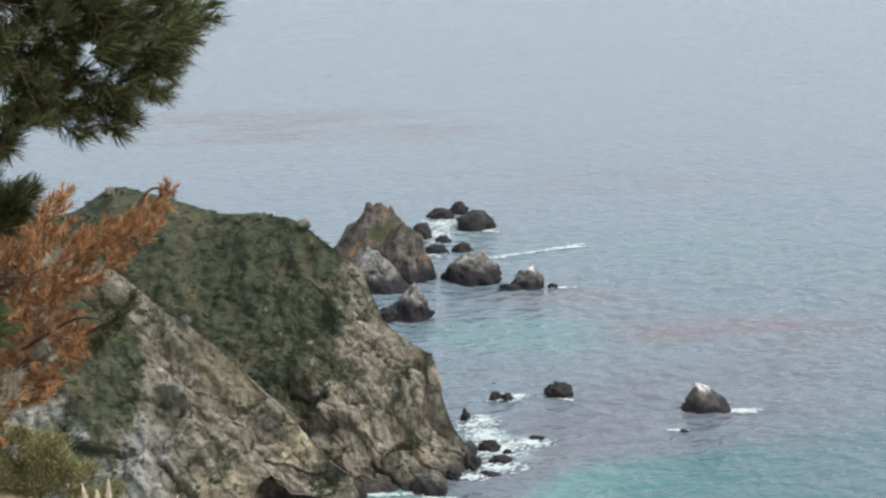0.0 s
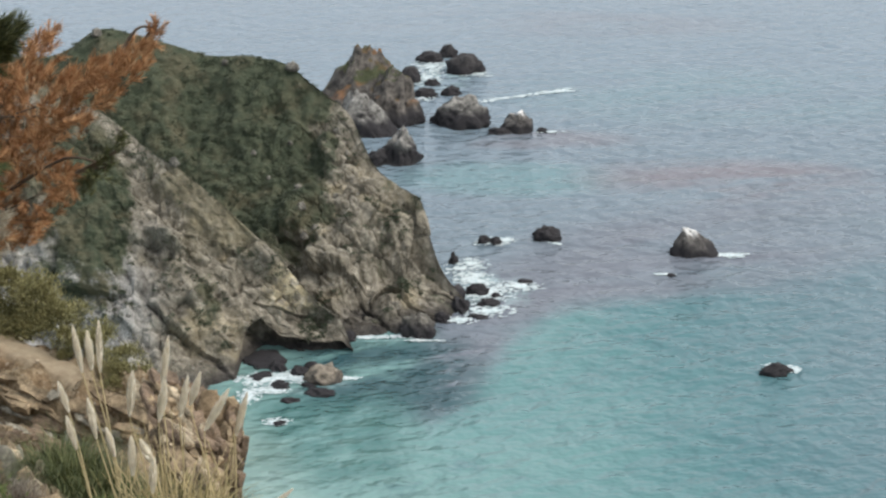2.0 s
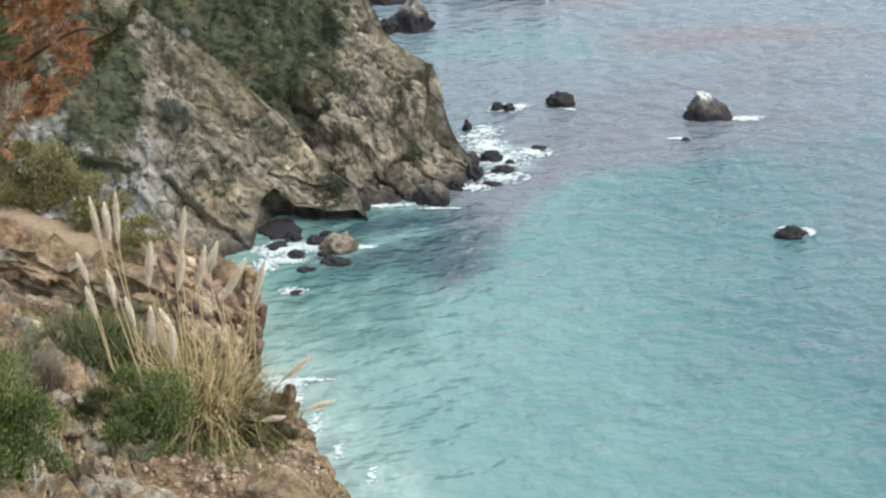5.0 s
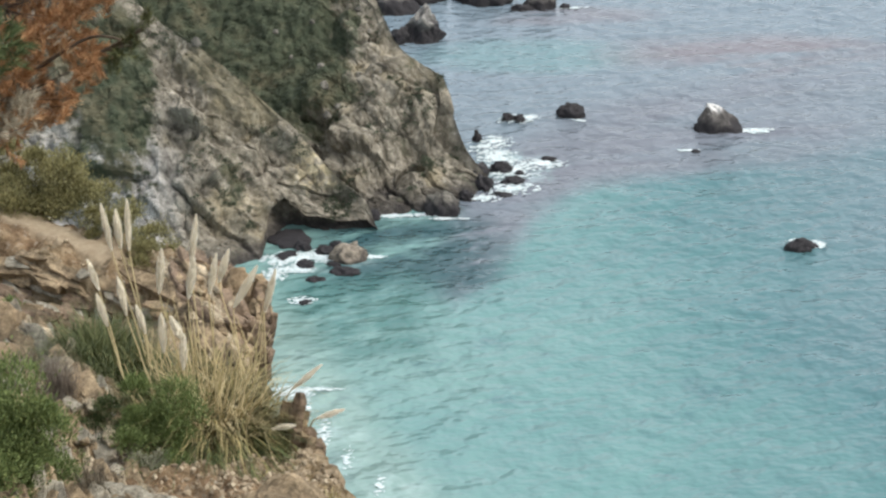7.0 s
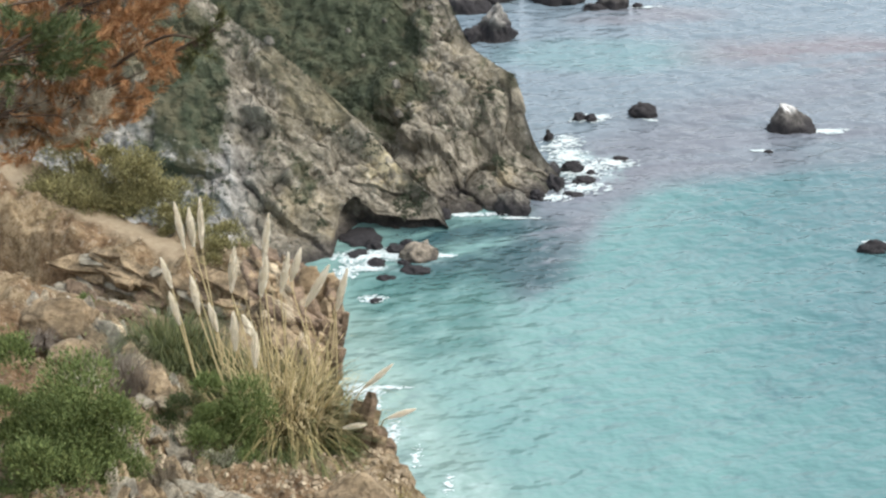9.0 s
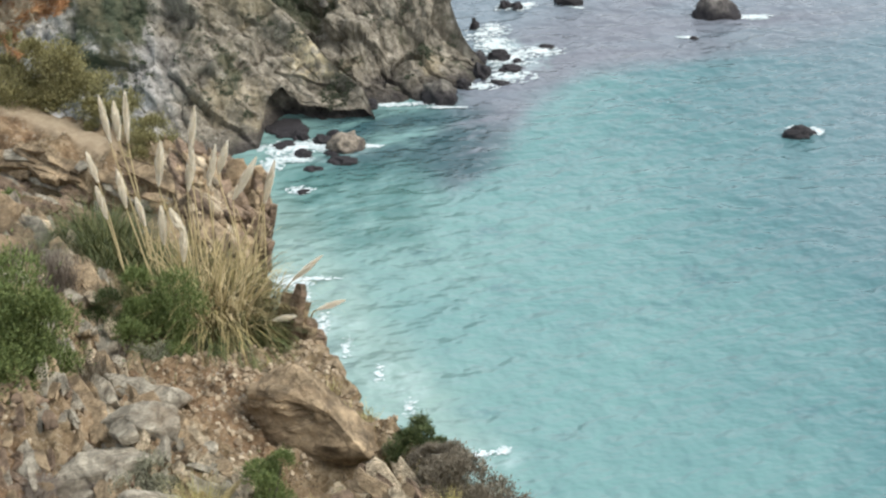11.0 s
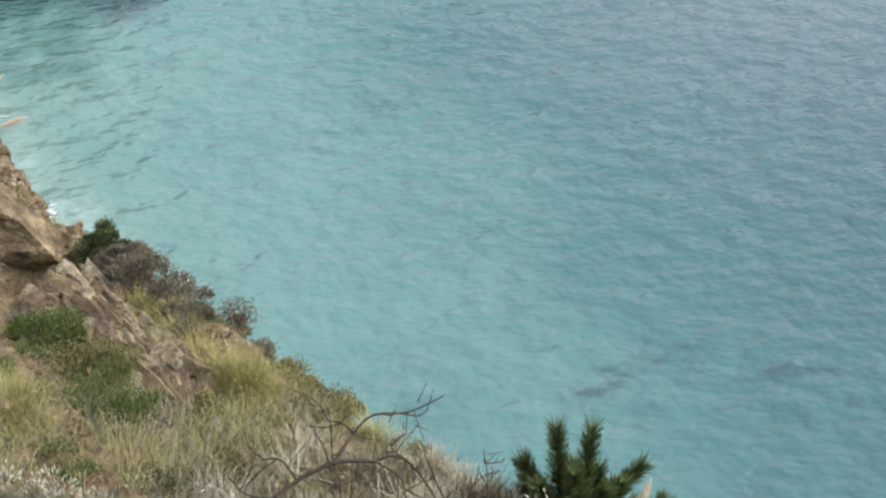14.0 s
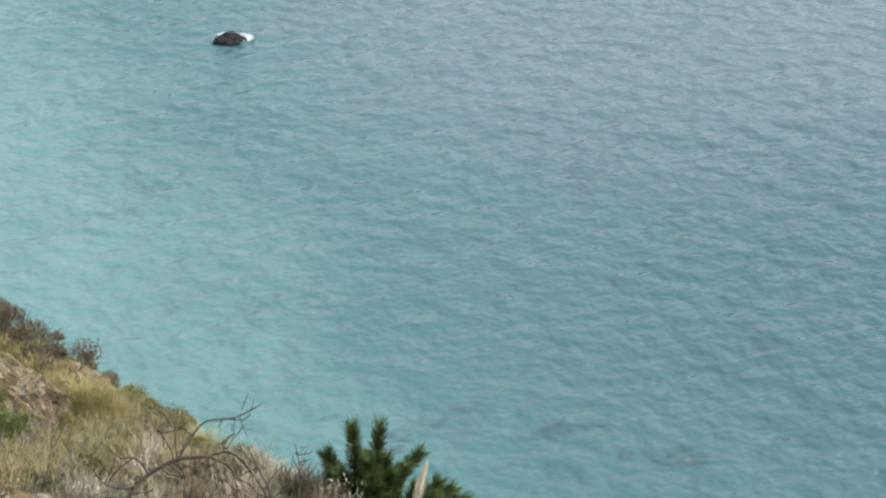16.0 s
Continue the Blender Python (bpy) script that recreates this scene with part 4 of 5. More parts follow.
    bough("dead_needles", pale, 16.0, (X, Y, 94.9), 0.09, 0.006, 230, 42, PALE_TWIG, (0.5, 0.0, 0.5), "pale dry needles", 0.25, 0.17, 0.2)
    tip = [(-2.36, 96.40), (-2.26, 96.40), (-2.26, 96.55), (-2.34, 96.55)]
    bough("dead_needles", tip, 16.3, (-2.7, 16.2, 96.1), 0.06, 0.006, 7, 50, RUST, (0.1, 0.0, 1.0), "rust-brown dead needles", 0.9, 0.12, 0.03)
    spur = [(-2.98, 95.15), (-2.66, 95.55), (-2.60, 95.60), (-2.60, 95.42), (-2.88, 95.06)]
    bough("needles", spur, 16.1, (-3.6, 16.1, 95.1), 0.07, 0.006, 26, 50, PINE, (0.5, 0.0, 0.8), "olive-green pine needles", 0.9, 0.16, 0.05)


old_pine()


def plume(base, tip, width, rng, n=300):
    """A feathery seed head: a slim spindle wrapped in fine hairs."""
    base, tip = np.array(base, float), np.array(tip, float)
    ax = tip - base
    L = np.linalg.norm(ax)
    ax = ax / L
    t = rng.random(n) ** 0.9 * 0.85
    rad = rng.normal(size=(n, 3))
    rad = unit(rad - (rad @ ax)[:, None] * ax)
    prof = np.sin(np.pi * np.clip(t + 0.12, 0, 1)) ** 0.8 * width * rng.uniform(0.8, 1.5, n)
    C = base + ax * (t * L)[:, None] + rad * prof[:, None] * 0.5
    E = C + ax * (0.16 * L) + rad * prof[:, None] * 0.45
    S = unit(np.cross(E - C, rng.normal(size=(n, 3)))) * 0.007
    hairs = quads(np.stack([C - S * 0.5, C + S * 0.5, E + S * 0.15, E - S * 0.15], 1))
    a = unit(np.cross(ax, np.array([0.3, 0.2, 0.9])))
    b = np.cross(ax, a)
    rings, k = 9, 7
    V = []
    for i in range(rings):
        u = i / (rings - 1)
        r = width * 0.62 * math.sin(math.pi * (0.06 + 0.92 * u)) ** 0.75
        V += [base + ax * (u * L) + r * (math.cos(6.283 * q / k) * a + math.sin(6.283 * q / k) * b) for q in range(k)]
    Fs = [(i * k + q, i * k + (q + 1) % k, (i + 1) * k + (q + 1) % k, (i + 1) * k + q) for i in range(rings - 1) for q in range(k)]
    return joined([hairs, (np.array(V), Fs)])


def pampas():
    rng = np.random.default_rng(8)
    X, Y = -2.28, 16.45
    z = on_ground(X, Y)
    t = thing("pampas_grass", X, Y, z, "large clump of straw-coloured pampas grass with cream plumes", "grass")
    P, w = blades(1100, 0.30, 1.15, 0.85, 0.018, rng, 9, 1.35, 1.1)
    part("blades", ribbons(P, w), PAMPAS_LEAF, t, "arching olive to gold blades")
    P, w = blades(1500, 0.42, 0.80, 0.85, 0.017, rng, 9, 1.5, 1.0)
    part("green_blades", ribbons(P + np.array([0.0, -0.12, 0.0]), w), BLADE, t, "dark green arching blades")
    P, w = blades(520, 0.34, 1.25, 0.75, 0.013, rng, 9, 1.2, 1.4)
    P[:, 3:] += np.cumsum(rng.normal(0, 0.03, P[:, 3:].shape), axis=1)
    part("dry_blades", ribbons(P, w), STRAW, t, "dry straw-coloured blades")
    for dx, dy, h, n in ((-0.45, 0.45, 0.9, 420), (-0.75, 0.95, 0.75, 320), (0.12, 0.65, 0.85, 380), (-0.35, 1.1, 0.75, 300), (0.3, 0.15, 0.75, 260)):
        P, w = blades(n, 0.28, h, 0.72, 0.015, rng, 9, 1.25, 1.3)
        part("dry_blades", ribbons(P + np.array([dx, dy, 0.03]), w), PAMPAS_LEAF, t, "arching olive to gold blades")
    o = np.array([X, Y, z])
    heads = [(-3.39, 93.34, -3.32, 92.85, 17.6), (-3.29, 93.21, -3.27, 92.8, 17.8), (-3.14, 93.39, -3.15, 92.85, 17.6), (-2.47, 93.27, -2.55, 92.74, 17.5), (-2.47, 92.95, -2.55, 92.52, 17.2),
             (-2.79, 93.0, -2.84, 92.53, 17.3), (-3.5, 92.89, -3.41, 92.57, 17.3), (-3.38, 92.67, -3.3, 92.32, 17), (-3.17, 92.84, -3.11, 92.43, 17), (-2.26, 92.99, -2.35, 92.57, 17.2),
             (-2.18, 92.91, -2.29, 92.56, 17.5), (-1.88, 92.86, -2.12, 92.43, 17.2), (-1.74, 92.7, -1.86, 92.25, 17.5), (-2.72, 92.64, -2.72, 92.24, 16.6), (-2.64, 92.61, -2.53, 92.35, 16.6),
             (-2.51, 92.48, -2.53, 92.11, 16.5), (-1.27, 92.02, -1.57, 91.75, 16.8), (-1.04, 91.75, -1.31, 91.65, 16.4), (-1.48, 91.69, -1.71, 91.65, 16.2), (-2.98, 92.64, -2.91, 92.34, 16.8)]
    for x1, z1, x0, z0, y in heads:
        tip, low = np.array([x1, y, z1]) - o, np.array([x0, y, z0]) - o
        foot = np.array([0.8 * low[0] + 0.1 + rng.normal(0, 0.08), 0.75 * low[1] + rng.normal(0, 0.12), 0.0])
        stalk = part("stalk", tube([foot, foot * 0.4 + low * 0.6 + np.array([0, 0, 0.05]), low, low + (tip - low) * 0.8], 0.009, 0.004, 5, 8), STRAW, t, smooth_faces=True)
        part("plume", plume(low, tip, rng.uniform(0.027, 0.037) if z0 > 91.8 else 0.024, rng, 620), PLUME, stalk, "cream feathery plume")
    for _ in range(46):
        a, lean = rng.uniform(0, 6.283), rng.uniform(0.3, 1.1)
        b = np.array([rng.uniform(-0.75, 0.45), rng.uniform(-0.1, 0.9), 0.0])
        top = b + np.array([0.5 * lean * math.cos(a), 0.5 * lean * math.sin(a), rng.uniform(0.55, 1.15)])
        part("stalk", tube([b, b * 0.5 + top * 0.5 + rng.normal(0, 0.04, 3), top], 0.008, 0.004, 4, 5), STRAW, t)
    for _ in range(14):
        a = rng.uniform(0, 6.283)
        part("stalk", tube([(0.2 * math.cos(a), 0.2 * math.sin(a), 0), (0.35 * math.cos(a), 0.35 * math.sin(a), 0.7), (0.6 * math.cos(a), 0.6 * math.sin(a), rng.uniform(0.9, 1.4))], 0.007, 0.003, 4, 6), STRAW, t)


pampas()
tuft("long_grass", -3.65, 17.9, 0.95, 0.6, BLADE, "clump of dark green arching grass below the pampas", 620, 41, width=0.017, droop=1.2)
tuft("long_grass", -3.35, 17.55, 0.85, 0.6, BLADE, "clump of dark green arching grass below the pampas", 620, 43, width=0.017, droop=1.2)
tuft("long_grass", -3.1, 17.2, 0.75, 0.55, BLADE, "dark green arching grass beside the pampas", 520, 42, width=0.017, droop=1.2)
tuft("long_grass", -2.85, 16.7, 0.7, 0.5, BLADE, "dark green arching grass beside the pampas", 460, 44, width=0.017, droop=1.2)

# rocks on the slope
def hull_rock(name, x, y, z, corners, material, label, seed, rough=0.05, category="boulder"):
    """An angular rock: flat broken faces with worn edges."""
    bm = bmesh.new()
    for c in corners:
        bm.verts.new(c)
    got = bmesh.ops.convex_hull(bm, input=bm.verts)
    bmesh.ops.delete(bm, geom=[g for g in got["geom_interior"] if isinstance(g, bmesh.types.BMVert)], context="VERTS")
    bmesh.ops.subdivide_edges(bm, edges=bm.edges[:], cuts=7, use_grid_fill=True)
    bmesh.ops.smooth_vert(bm, verts=bm.verts, factor=0.5, use_axis_x=True, use_axis_y=True, use_axis_z=True)
    bmesh.ops.triangulate(bm, faces=bm.faces[:])
    bm.normal_update()
    moves = []
    for v in bm.verts:
        p = v.co + Vector((seed, seed * 2, 0))
        moves.append(v.normal * rough * (1.3 * noise.fractal(p * 2.6, 0.9, 2.1, 5, noise_basis="PERLIN_ORIGINAL") + 0.35 * noise.noise(Vector((p.x * 3, p.y * 3, p.z * 16)))))
    for v, m in zip(bm.verts, moves):
        v.co += m
    me = bpy.data.meshes.new(name)
    bm.to_mesh(me)
    bm.free()
    me.materials.append(material)
    ob = new(name, me)
    ob.location = (x, y, z)
    return tagged(ob, label, category)


BOULDER = [(-0.65, 0.17, 0.46), (-0.14, 0.27, 0.66), (-0.42, 0.4, 0.49), (0.14, -0.34, 0.50), (0.44, 0.05, 0.13), (0.52, -0.15, 0.04), (0.43, -0.48, 0.17), (-0.22, -0.10, 0.56), (-0.32, -0.06, 0.06), (0.16, -0.16, -0.02), (-0.60, 0.10, 0.24), (-0.5, 0.6, -0.1), (0.2, 0.6, -0.2), (0.45, 0.2, -0.25), (-0.2, 0.1, -0.35)]
hull_rock("boulder", -1.18, 14.45, on_ground(-1.18, 14.45), BOULDER,
          TAN_ROCK, "large tan wedge-shaped boulder on the slope edge", 4.0, 0.075)


BALLS = {}


def ball(level):
    """Unit directions and faces of a ball, kept for reuse."""
    if level not in BALLS:
        bm = bmesh.new()
        bmesh.ops.create_icosphere(bm, subdivisions=level, radius=1.0)
        bm.verts.index_update()
        BALLS[level] = np.array([v.co[:] for v in bm.verts]), [tuple(v.index for v in f.verts) for f in bm.faces]
        bm.free()
    return BALLS[level]


def facet_rock(name, x, y, z, rx, ry, h, material, label, seed, turn=0.0, tilt=(0.0, 0.0), planes=15, rough=0.03, level=4, category="boulder", group="", parent=None, taper=0.0):
    """A rock split along flat joints: broken faces, crisp worn edges, fine relief."""
    rng = np.random.default_rng(int(seed * 1000) % 99991)
    D, faces = ball(level)
    n = unit(rng.normal(size=(planes, 3)))
    off = rng.uniform(0.52, 0.98, planes)
    r = np.min(np.where(D @ n.T > 0.05, off / np.maximum(D @ n.T, 0.05), 9.0), axis=1)
    P = D * np.minimum(r, 1.2)[:, None]
    if taper:
        P[:, :2] *= (1 - taper * np.clip(P[:, 2:], 0, 1))
    P = P * np.array([rx, ry, h])
    size = min(rx, ry, h)
    for i, q in enumerate(P):
        v = Vector((q[0] + seed, q[1] - seed, q[2]))
        d = 0.9 * noise.fractal(v * 3.1, 0.9, 2.1, 4, noise_basis="PERLIN_ORIGINAL") + 0.5 * (noise.cell(Vector((v.x * 2.5, v.y * 2.5, v.z * 9.0 + 2.0 * v.x))) - 0.5)
        P[i] = q + D[i] * d * rough * min(1.0, size / 0.15)
    P = P @ np.array(Euler((tilt[0], tilt[1], turn)).to_matrix()).T
    ob = new(name, as_mesh(name, P, faces, material, level > 3))
    ob.location = (x, y, z)
    if parent:
        ob.parent = parent
        return ob
    return tagged(ob, label, category, group)


def angular(name, x, y, rx, ry, h, material, label, seed, turn=0.0, group="", category="boulder", rough=0.035, up=0.0):
    rng = np.random.default_rng(int(seed * 10))
    return facet_rock(name, x, y, on_ground(x, y) + 0.05 + up * max(0.0, relief(x, y)), rx * 1.12, ry * 1.12, h * 1.05, material, label, seed, turn, (rng.normal(0, 0.16), rng.normal(0.1, 0.16)), 11, rough, 5 if rx > 0.34 else 4 if rx > 0.12 else 3, category, group)


EDGE = "reddish broken rock on the cliff edge"
for k, (x, y, r, h) in enumerate([(-2.36, 19.5, 0.16, 0.30), (-2.48, 20.3, 0.18, 0.34), (-2.72, 20.9, 0.2, 0.30), (-3.25, 21.0, 0.22, 0.26)]):
    angular("cliff_rock", x, y, r, r * 1.1, h, (RED_ROCK, TAN_ROCK)[k % 2], EDGE, 3.0 + 1.7 * k, 0.7 * k, "rocks along the cliff edge", "rock", 0.05)
GREY = "grey weathered boulder half sunk in the slope"
for k, (x, y, rx, ry, h) in enumerate([(-2.75, 14.75, 0.52, 0.22, 0.34), (-2.60, 14.05, 0.36, 0.20, 0.30), (-2.95, 15.5, 0.18, 0.12, 0.12), (-2.72, 13.55, 0.42, 0.28, 0.30), (-2.45, 12.5, 0.42, 0.30, 0.34), (0.32, 10.2, 0.22, 0.15, 0.16), (-0.34, 9.85, 0.25, 0.16, 0.16), (0.05, 9.95, 0.16, 0.12, 0.14),
                                       (-3.2, 16.45, 0.10, 0.08, 0.10), (-4.45, 17.6, 0.34, 0.25, 0.24), (-4.8, 18.6, 0.4, 0.26, 0.28)]):
    angular("boulder", x, y, rx, ry, h, GREY_ROCK if k < 9 else TAN_ROCK, GREY if k < 9 else "pale tan rock in the eroded bank", 1.0 + 2.3 * k, -0.6 + 0.35 * k, "boulders on the slope", up=0.7)
crag("pale_stone", -0.17, 14.1, 0.055, 0.045, 0.09, FLOWER, "small white stone on the slope edge", 3.0, level=2, z0=on_ground(-0.17, 14.1) + 0.06, category="stone")


stone_rng = np.random.default_rng(23)
for k in range(70):
    y = stone_rng.uniform(9.6, 20.5)
    x = edge_x(y) - 0.15 - abs(stone_rng.normal(0, 1.2))
    if on_path(x, y) > 0.1 or x < -5.2:
        continue
    r = 0.05 + 0.13 * stone_rng.random() ** 2
    angular("stone", x, y, r, r * 0.75, r * 0.8, (TAN_ROCK, GREY_ROCK, TAN_ROCK, RED_ROCK)[k % 4], "broken stone lying on the brown soil", 70 + 1.1 * k, k, "stones on the slope", "stone", 0.02)


def plate(a, b, c, rng):
    """A thin split plate with a ragged outline: half length, half width, half thickness."""
    k = 9
    ang = np.sort(np.linspace(0, 2 * np.pi, k, endpoint=False) + rng.normal(0, 0.16, k))
    sq = 1.0 / np.maximum(abs(np.cos(ang)), abs(np.sin(ang)))
    r = np.minimum(sq, 1.25) * rng.uniform(0.72, 1.08, k)
    x, y = a * r * np.cos(ang), b * r * np.sin(ang)
    rings = []
    for zz, q in ((-c, 0.96), (0.6 * c, 1.0), (c, 0.90)):
        rings.append(np.stack([x * q, y * q, zz + rng.normal(0, 0.2 * c, k)], 1))
    F = [tuple(range(k))[::-1], tuple(range(2 * k, 3 * k))]
    for j in (0, 1):
        F += [(j * k + i, j * k + (i + 1) % k, (j + 1) * k + (i + 1) % k, (j + 1) * k + i) for i in range(k)]
    return np.concatenate(rings), F


def spire(x, y, z, blocks_, seed, label):
    """Upright split slabs of rock, leaning together. Blocks: x, y, z, half height, half width, half thickness, lean."""
    rng = np.random.default_rng(seed)
    t = thing("rock_spire", x, y, z, label, "rock")
    for k, (dx, dy, dz, a, b, c, lean) in enumerate(blocks_):
        v, f = plate(a, b, c, rng)
        turn = np.array(Euler((rng.normal(0.5, 0.3), -math.pi / 2 + lean, rng.normal(0.0, 0.2))).to_matrix())
        ob = new("slab", as_mesh("slab", v @ turn.T, f, (RED_ROCK, TAN_ROCK, RED_ROCK, TAN_ROCK)[k % 4], False))
        ob.parent = t
        ob.location = (dx, dy, dz)


SPIRE = []
spire_rng = np.random.default_rng(3)
for k in range(26):
    u = k / 25
    SPIRE.append((-0.13 + 0.38 * u + spire_rng.normal(0, 0.035), 0.05 - 0.35 * u + spire_rng.normal(0, 0.06), 0.32 - 0.70 * u + spire_rng.normal(0, 0.04), spire_rng.uniform(0.16, 0.34) if k > 3 else 0.36, spire_rng.uniform(0.08, 0.15), spire_rng.uniform(0.03, 0.07), 0.22 + spire_rng.normal(0, 0.07)))
spire(-1.46, 16.45, on_ground(-1.46, 16.45), SPIRE, 5, "jagged reddish rock spire on the cliff edge")
CREST = [(spire_rng.normal(0, 0.07) - 0.10 * u, -1.3 + 2.6 * u, 0.05 + spire_rng.normal(0, 0.06), spire_rng.uniform(0.10, 0.26), spire_rng.uniform(0.05, 0.12), spire_rng.uniform(0.02, 0.05), 0.2 + spire_rng.normal(0, 0.15)) for u in np.linspace(0, 1, 44)]
spire(-2.10, 19.0, on_ground(-2.10, 19.0), CREST, 8, "jagged reddish rocks on the cliff edge")


def ledges(name, label, start, end, half, count, size, seed, materials, dip=0.75, lift=0.10, skip=None):
    """A band of split rock: layered plates, tilted together, that run from start to end along the slope."""
    rng = np.random.default_rng(seed)
    a0, a1 = np.array(start), np.array(end)
    mid = (a0 + a1) / 2
    o = Vector((mid[0], mid[1], on_ground(*mid)))
    t = thing(name, *o, label, "rock")
    way = unit(a1 - a0)
    across, heading = np.array([-way[1], way[0]]), math.atan2(way[1], way[0])
    for k in range(count):
        w = rng.uniform(-1, 1)
        x, y = a0 + (a1 - a0) * rng.random() + across * w * half
        if x > edge_x(y) - 0.02 or (skip and skip(x, y)):
            continue
        g = size * (1.7 if rng.random() < 0.2 else 1.0)
        v, f = plate(rng.uniform(0.4, 1.5) * g, rng.uniform(0.18, 0.42) * g, rng.uniform(0.05, 0.14) * g, rng)
        turn = np.array(Euler((rng.normal(dip, 0.16), rng.normal(0.08, 0.10), heading + rng.normal(0, 0.16))).to_matrix())
        ob = new("slab", as_mesh("slab", v @ turn.T, f, materials[k % len(materials)], False))
        ob.parent = t
        ob.location = Vector((x, y, on_ground(x, y) + relief(x, y) + lift * (1.0 - 0.6 * abs(w)) + rng.normal(0, 0.03))) - o


ledges("rock_outcrop", "outcrop of tilted layers of split brown rock", (-0.80, 13.72), (0.42, 11.55), 0.34, 280, 0.20, 17, (PLATE_ROCK, TAN_ROCK, PLATE_ROCK, TAN_ROCK, RED_ROCK), skip=lambda x, y: y > 13.66 and x < -0.5)
ledges("rock_outcrop", "pale weathered rock ledge down the stony slope", (-4.0, 17.3), (-3.05, 15.3), 0.45, 150, 0.20, 18, (GREY_ROCK, PLATE_ROCK, TAN_ROCK, TAN_ROCK), 0.5, 0.08)
ledges("rock_outcrop", "pale weathered rock ledge down the stony slope", (-3.1, 15.3), (-2.3, 13.5), 0.36, 120, 0.18, 19, (GREY_ROCK, TAN_ROCK, TAN_ROCK, PLATE_ROCK), 0.5, 0.06)
ledges("rock_outcrop", "thin-bedded tan rock along the cliff edge", (-3.0, 20.9), (-2.22, 18.0), 0.34, 200, 0.24, 20, (TAN_ROCK, RED_ROCK, PLATE_ROCK, TAN_ROCK), -0.5, 0.18)
ledges("rock_outcrop", "broken brown rock in the eroded bank below the path", (-5.5, 21.3), (-3.3, 19.7), 0.42, 230, 0.22, 21, (TAN_ROCK, RED_ROCK, TAN_ROCK, GREY_ROCK), 0.5, 0.16)
ledges("rock_outcrop", "pale broken rock among dry scrub", (-5.0, 19.3), (-3.9, 17.2), 0.4, 150, 0.24, 22, (TAN_ROCK, GREY_ROCK, PLATE_ROCK), 0.5, 0.12)
ledges("rock_outcrop", "grey and tan rubble among dry scrub", (-3.6, 14.9), (-3.0, 12.9), 0.5, 170, 0.16, 24, (TAN_ROCK, GREY_ROCK, RED_ROCK), 0.5, 0.08)
ledges("rock_outcrop", "broken rock beside grass tufts", (-2.3, 13.6), (-1.5, 12.9), 0.3, 60, 0.16, 23, (TAN_ROCK, GREY_ROCK, PLATE_ROCK), 0.6, 0.08)

# shrubs, from the far bank to the near foot of the slope
bush("olive_bush", -4.95, 22.85, 0.80, 0.95, DULL_OLIVE, "dense olive-green bush behind the path", 5200, 0.055, 51, 0.5)
bush("olive_bush", -5.75, 23.3, 0.7, 1.0, DULL_OLIVE, "dense olive-green bush behind the path", 3000, 0.055, 52, 0.5)
bush("olive_bush", -4.15, 22.2, 0.45, 0.6, DULL_OLIVE, "low dry brown bush behind the path", 1800, 0.05, 53)
bush("low_bush", -3.55, 21.55, 0.40, 0.40, DULL_OLIVE, "small olive bush behind the plumes", 1500, 0.045, 54)
bush("green_herb", -4.86, 19.8, 0.24, 0.45, BRIGHT_LEAF, "bright green herb below the bank", 1200, 0.06, 55)
twiggy("dry_shrub", -5.0, 20.6, 0.45, 0.5, DRY_LEAF, "dry mauve-brown shrub in the bank's shade", 420, 56)
twiggy("dry_shrub", -3.72, 16.6, 0.38, 0.85, DRY_LEAF, "dry mauve-grey shrub beside the rocks", 1500, 57)
twiggy("dry_shrub", -4.35, 17.2, 0.34, 0.5, DRY_LEAF, "dry mauve-grey shrub beside the rocks", 380, 58)
twiggy("dry_shrub", -3.93, 17.26, 0.34, 0.5, DRY_LEAF, "dry mauve-brown brush between the rocks", 900, 330)
twiggy("dry_shrub", -3.17, 15.0, 0.28, 0.42, DARK_TWIG, "dry mauve-brown brush between the rocks", 700, 331)
twiggy("dry_shrub", -4.27, 17.47, 0.3, 0.42, DRY_LEAF, "dry mauve-brown brush between the rocks", 600, 332)
twiggy("dry_shrub", -2.95, 15.64, 0.22, 0.3, DRY_LEAF, "dry mauve-brown brush between the rocks", 400, 333)
scrub_rng = np.random.default_rng(77)
for k, (x, y) in enumerate([(-5.1, 19.4), (-4.7, 18.9), (-4.2, 19.3), (-4.55, 17.9), (-3.95, 18.6), (-4.95, 18.2), (-3.6, 19.0), (-4.2, 17.4), (-3.35, 16.7), (-3.45, 16.0), (-3.1, 15.6), (-2.6, 15.3), (-5.2, 20.9), (-4.5, 20.1), (-3.5, 14.5), (-3.25, 13.9), (-3.3, 13.2), (-2.9, 13.4), (-2.2, 15.1), (-2.1, 14.5), (-3.0, 12.8), (-1.9, 13.5)]):
    twiggy("dry_shrub", x, y, scrub_rng.uniform(0.18, 0.34), scrub_rng.uniform(0.16, 0.32), DRY_LEAF if k % 3 else DARK_TWIG, "low dry brown scrub on the stony slope", 380, 300 + k, group="low scrub on the slope")
bush("green_shrub", -4.08, 14.95, 0.78, 1.50, BRIGHT_LEAF, "large bright green leafy shrub", 13000, 0.05, 59, lumps=30, stems=8)
bush("green_shrub", -2.72, 16.0, 0.50, 0.95, BRIGHT_LEAF, "bright green shrub in front of the pampas", 6500, 0.04, 60, lumps=20)
bush("green_shrub", -3.15, 16.15, 0.34, 0.45, DARK_LEAF, "dull green shrub among dry twigs", 2600, 0.04, 61)
twiggy("dry_shrub", -3.2, 15.85, 0.34, 0.36, DRY_LEAF, "low dry brown twiggy shrub", 420, 62)
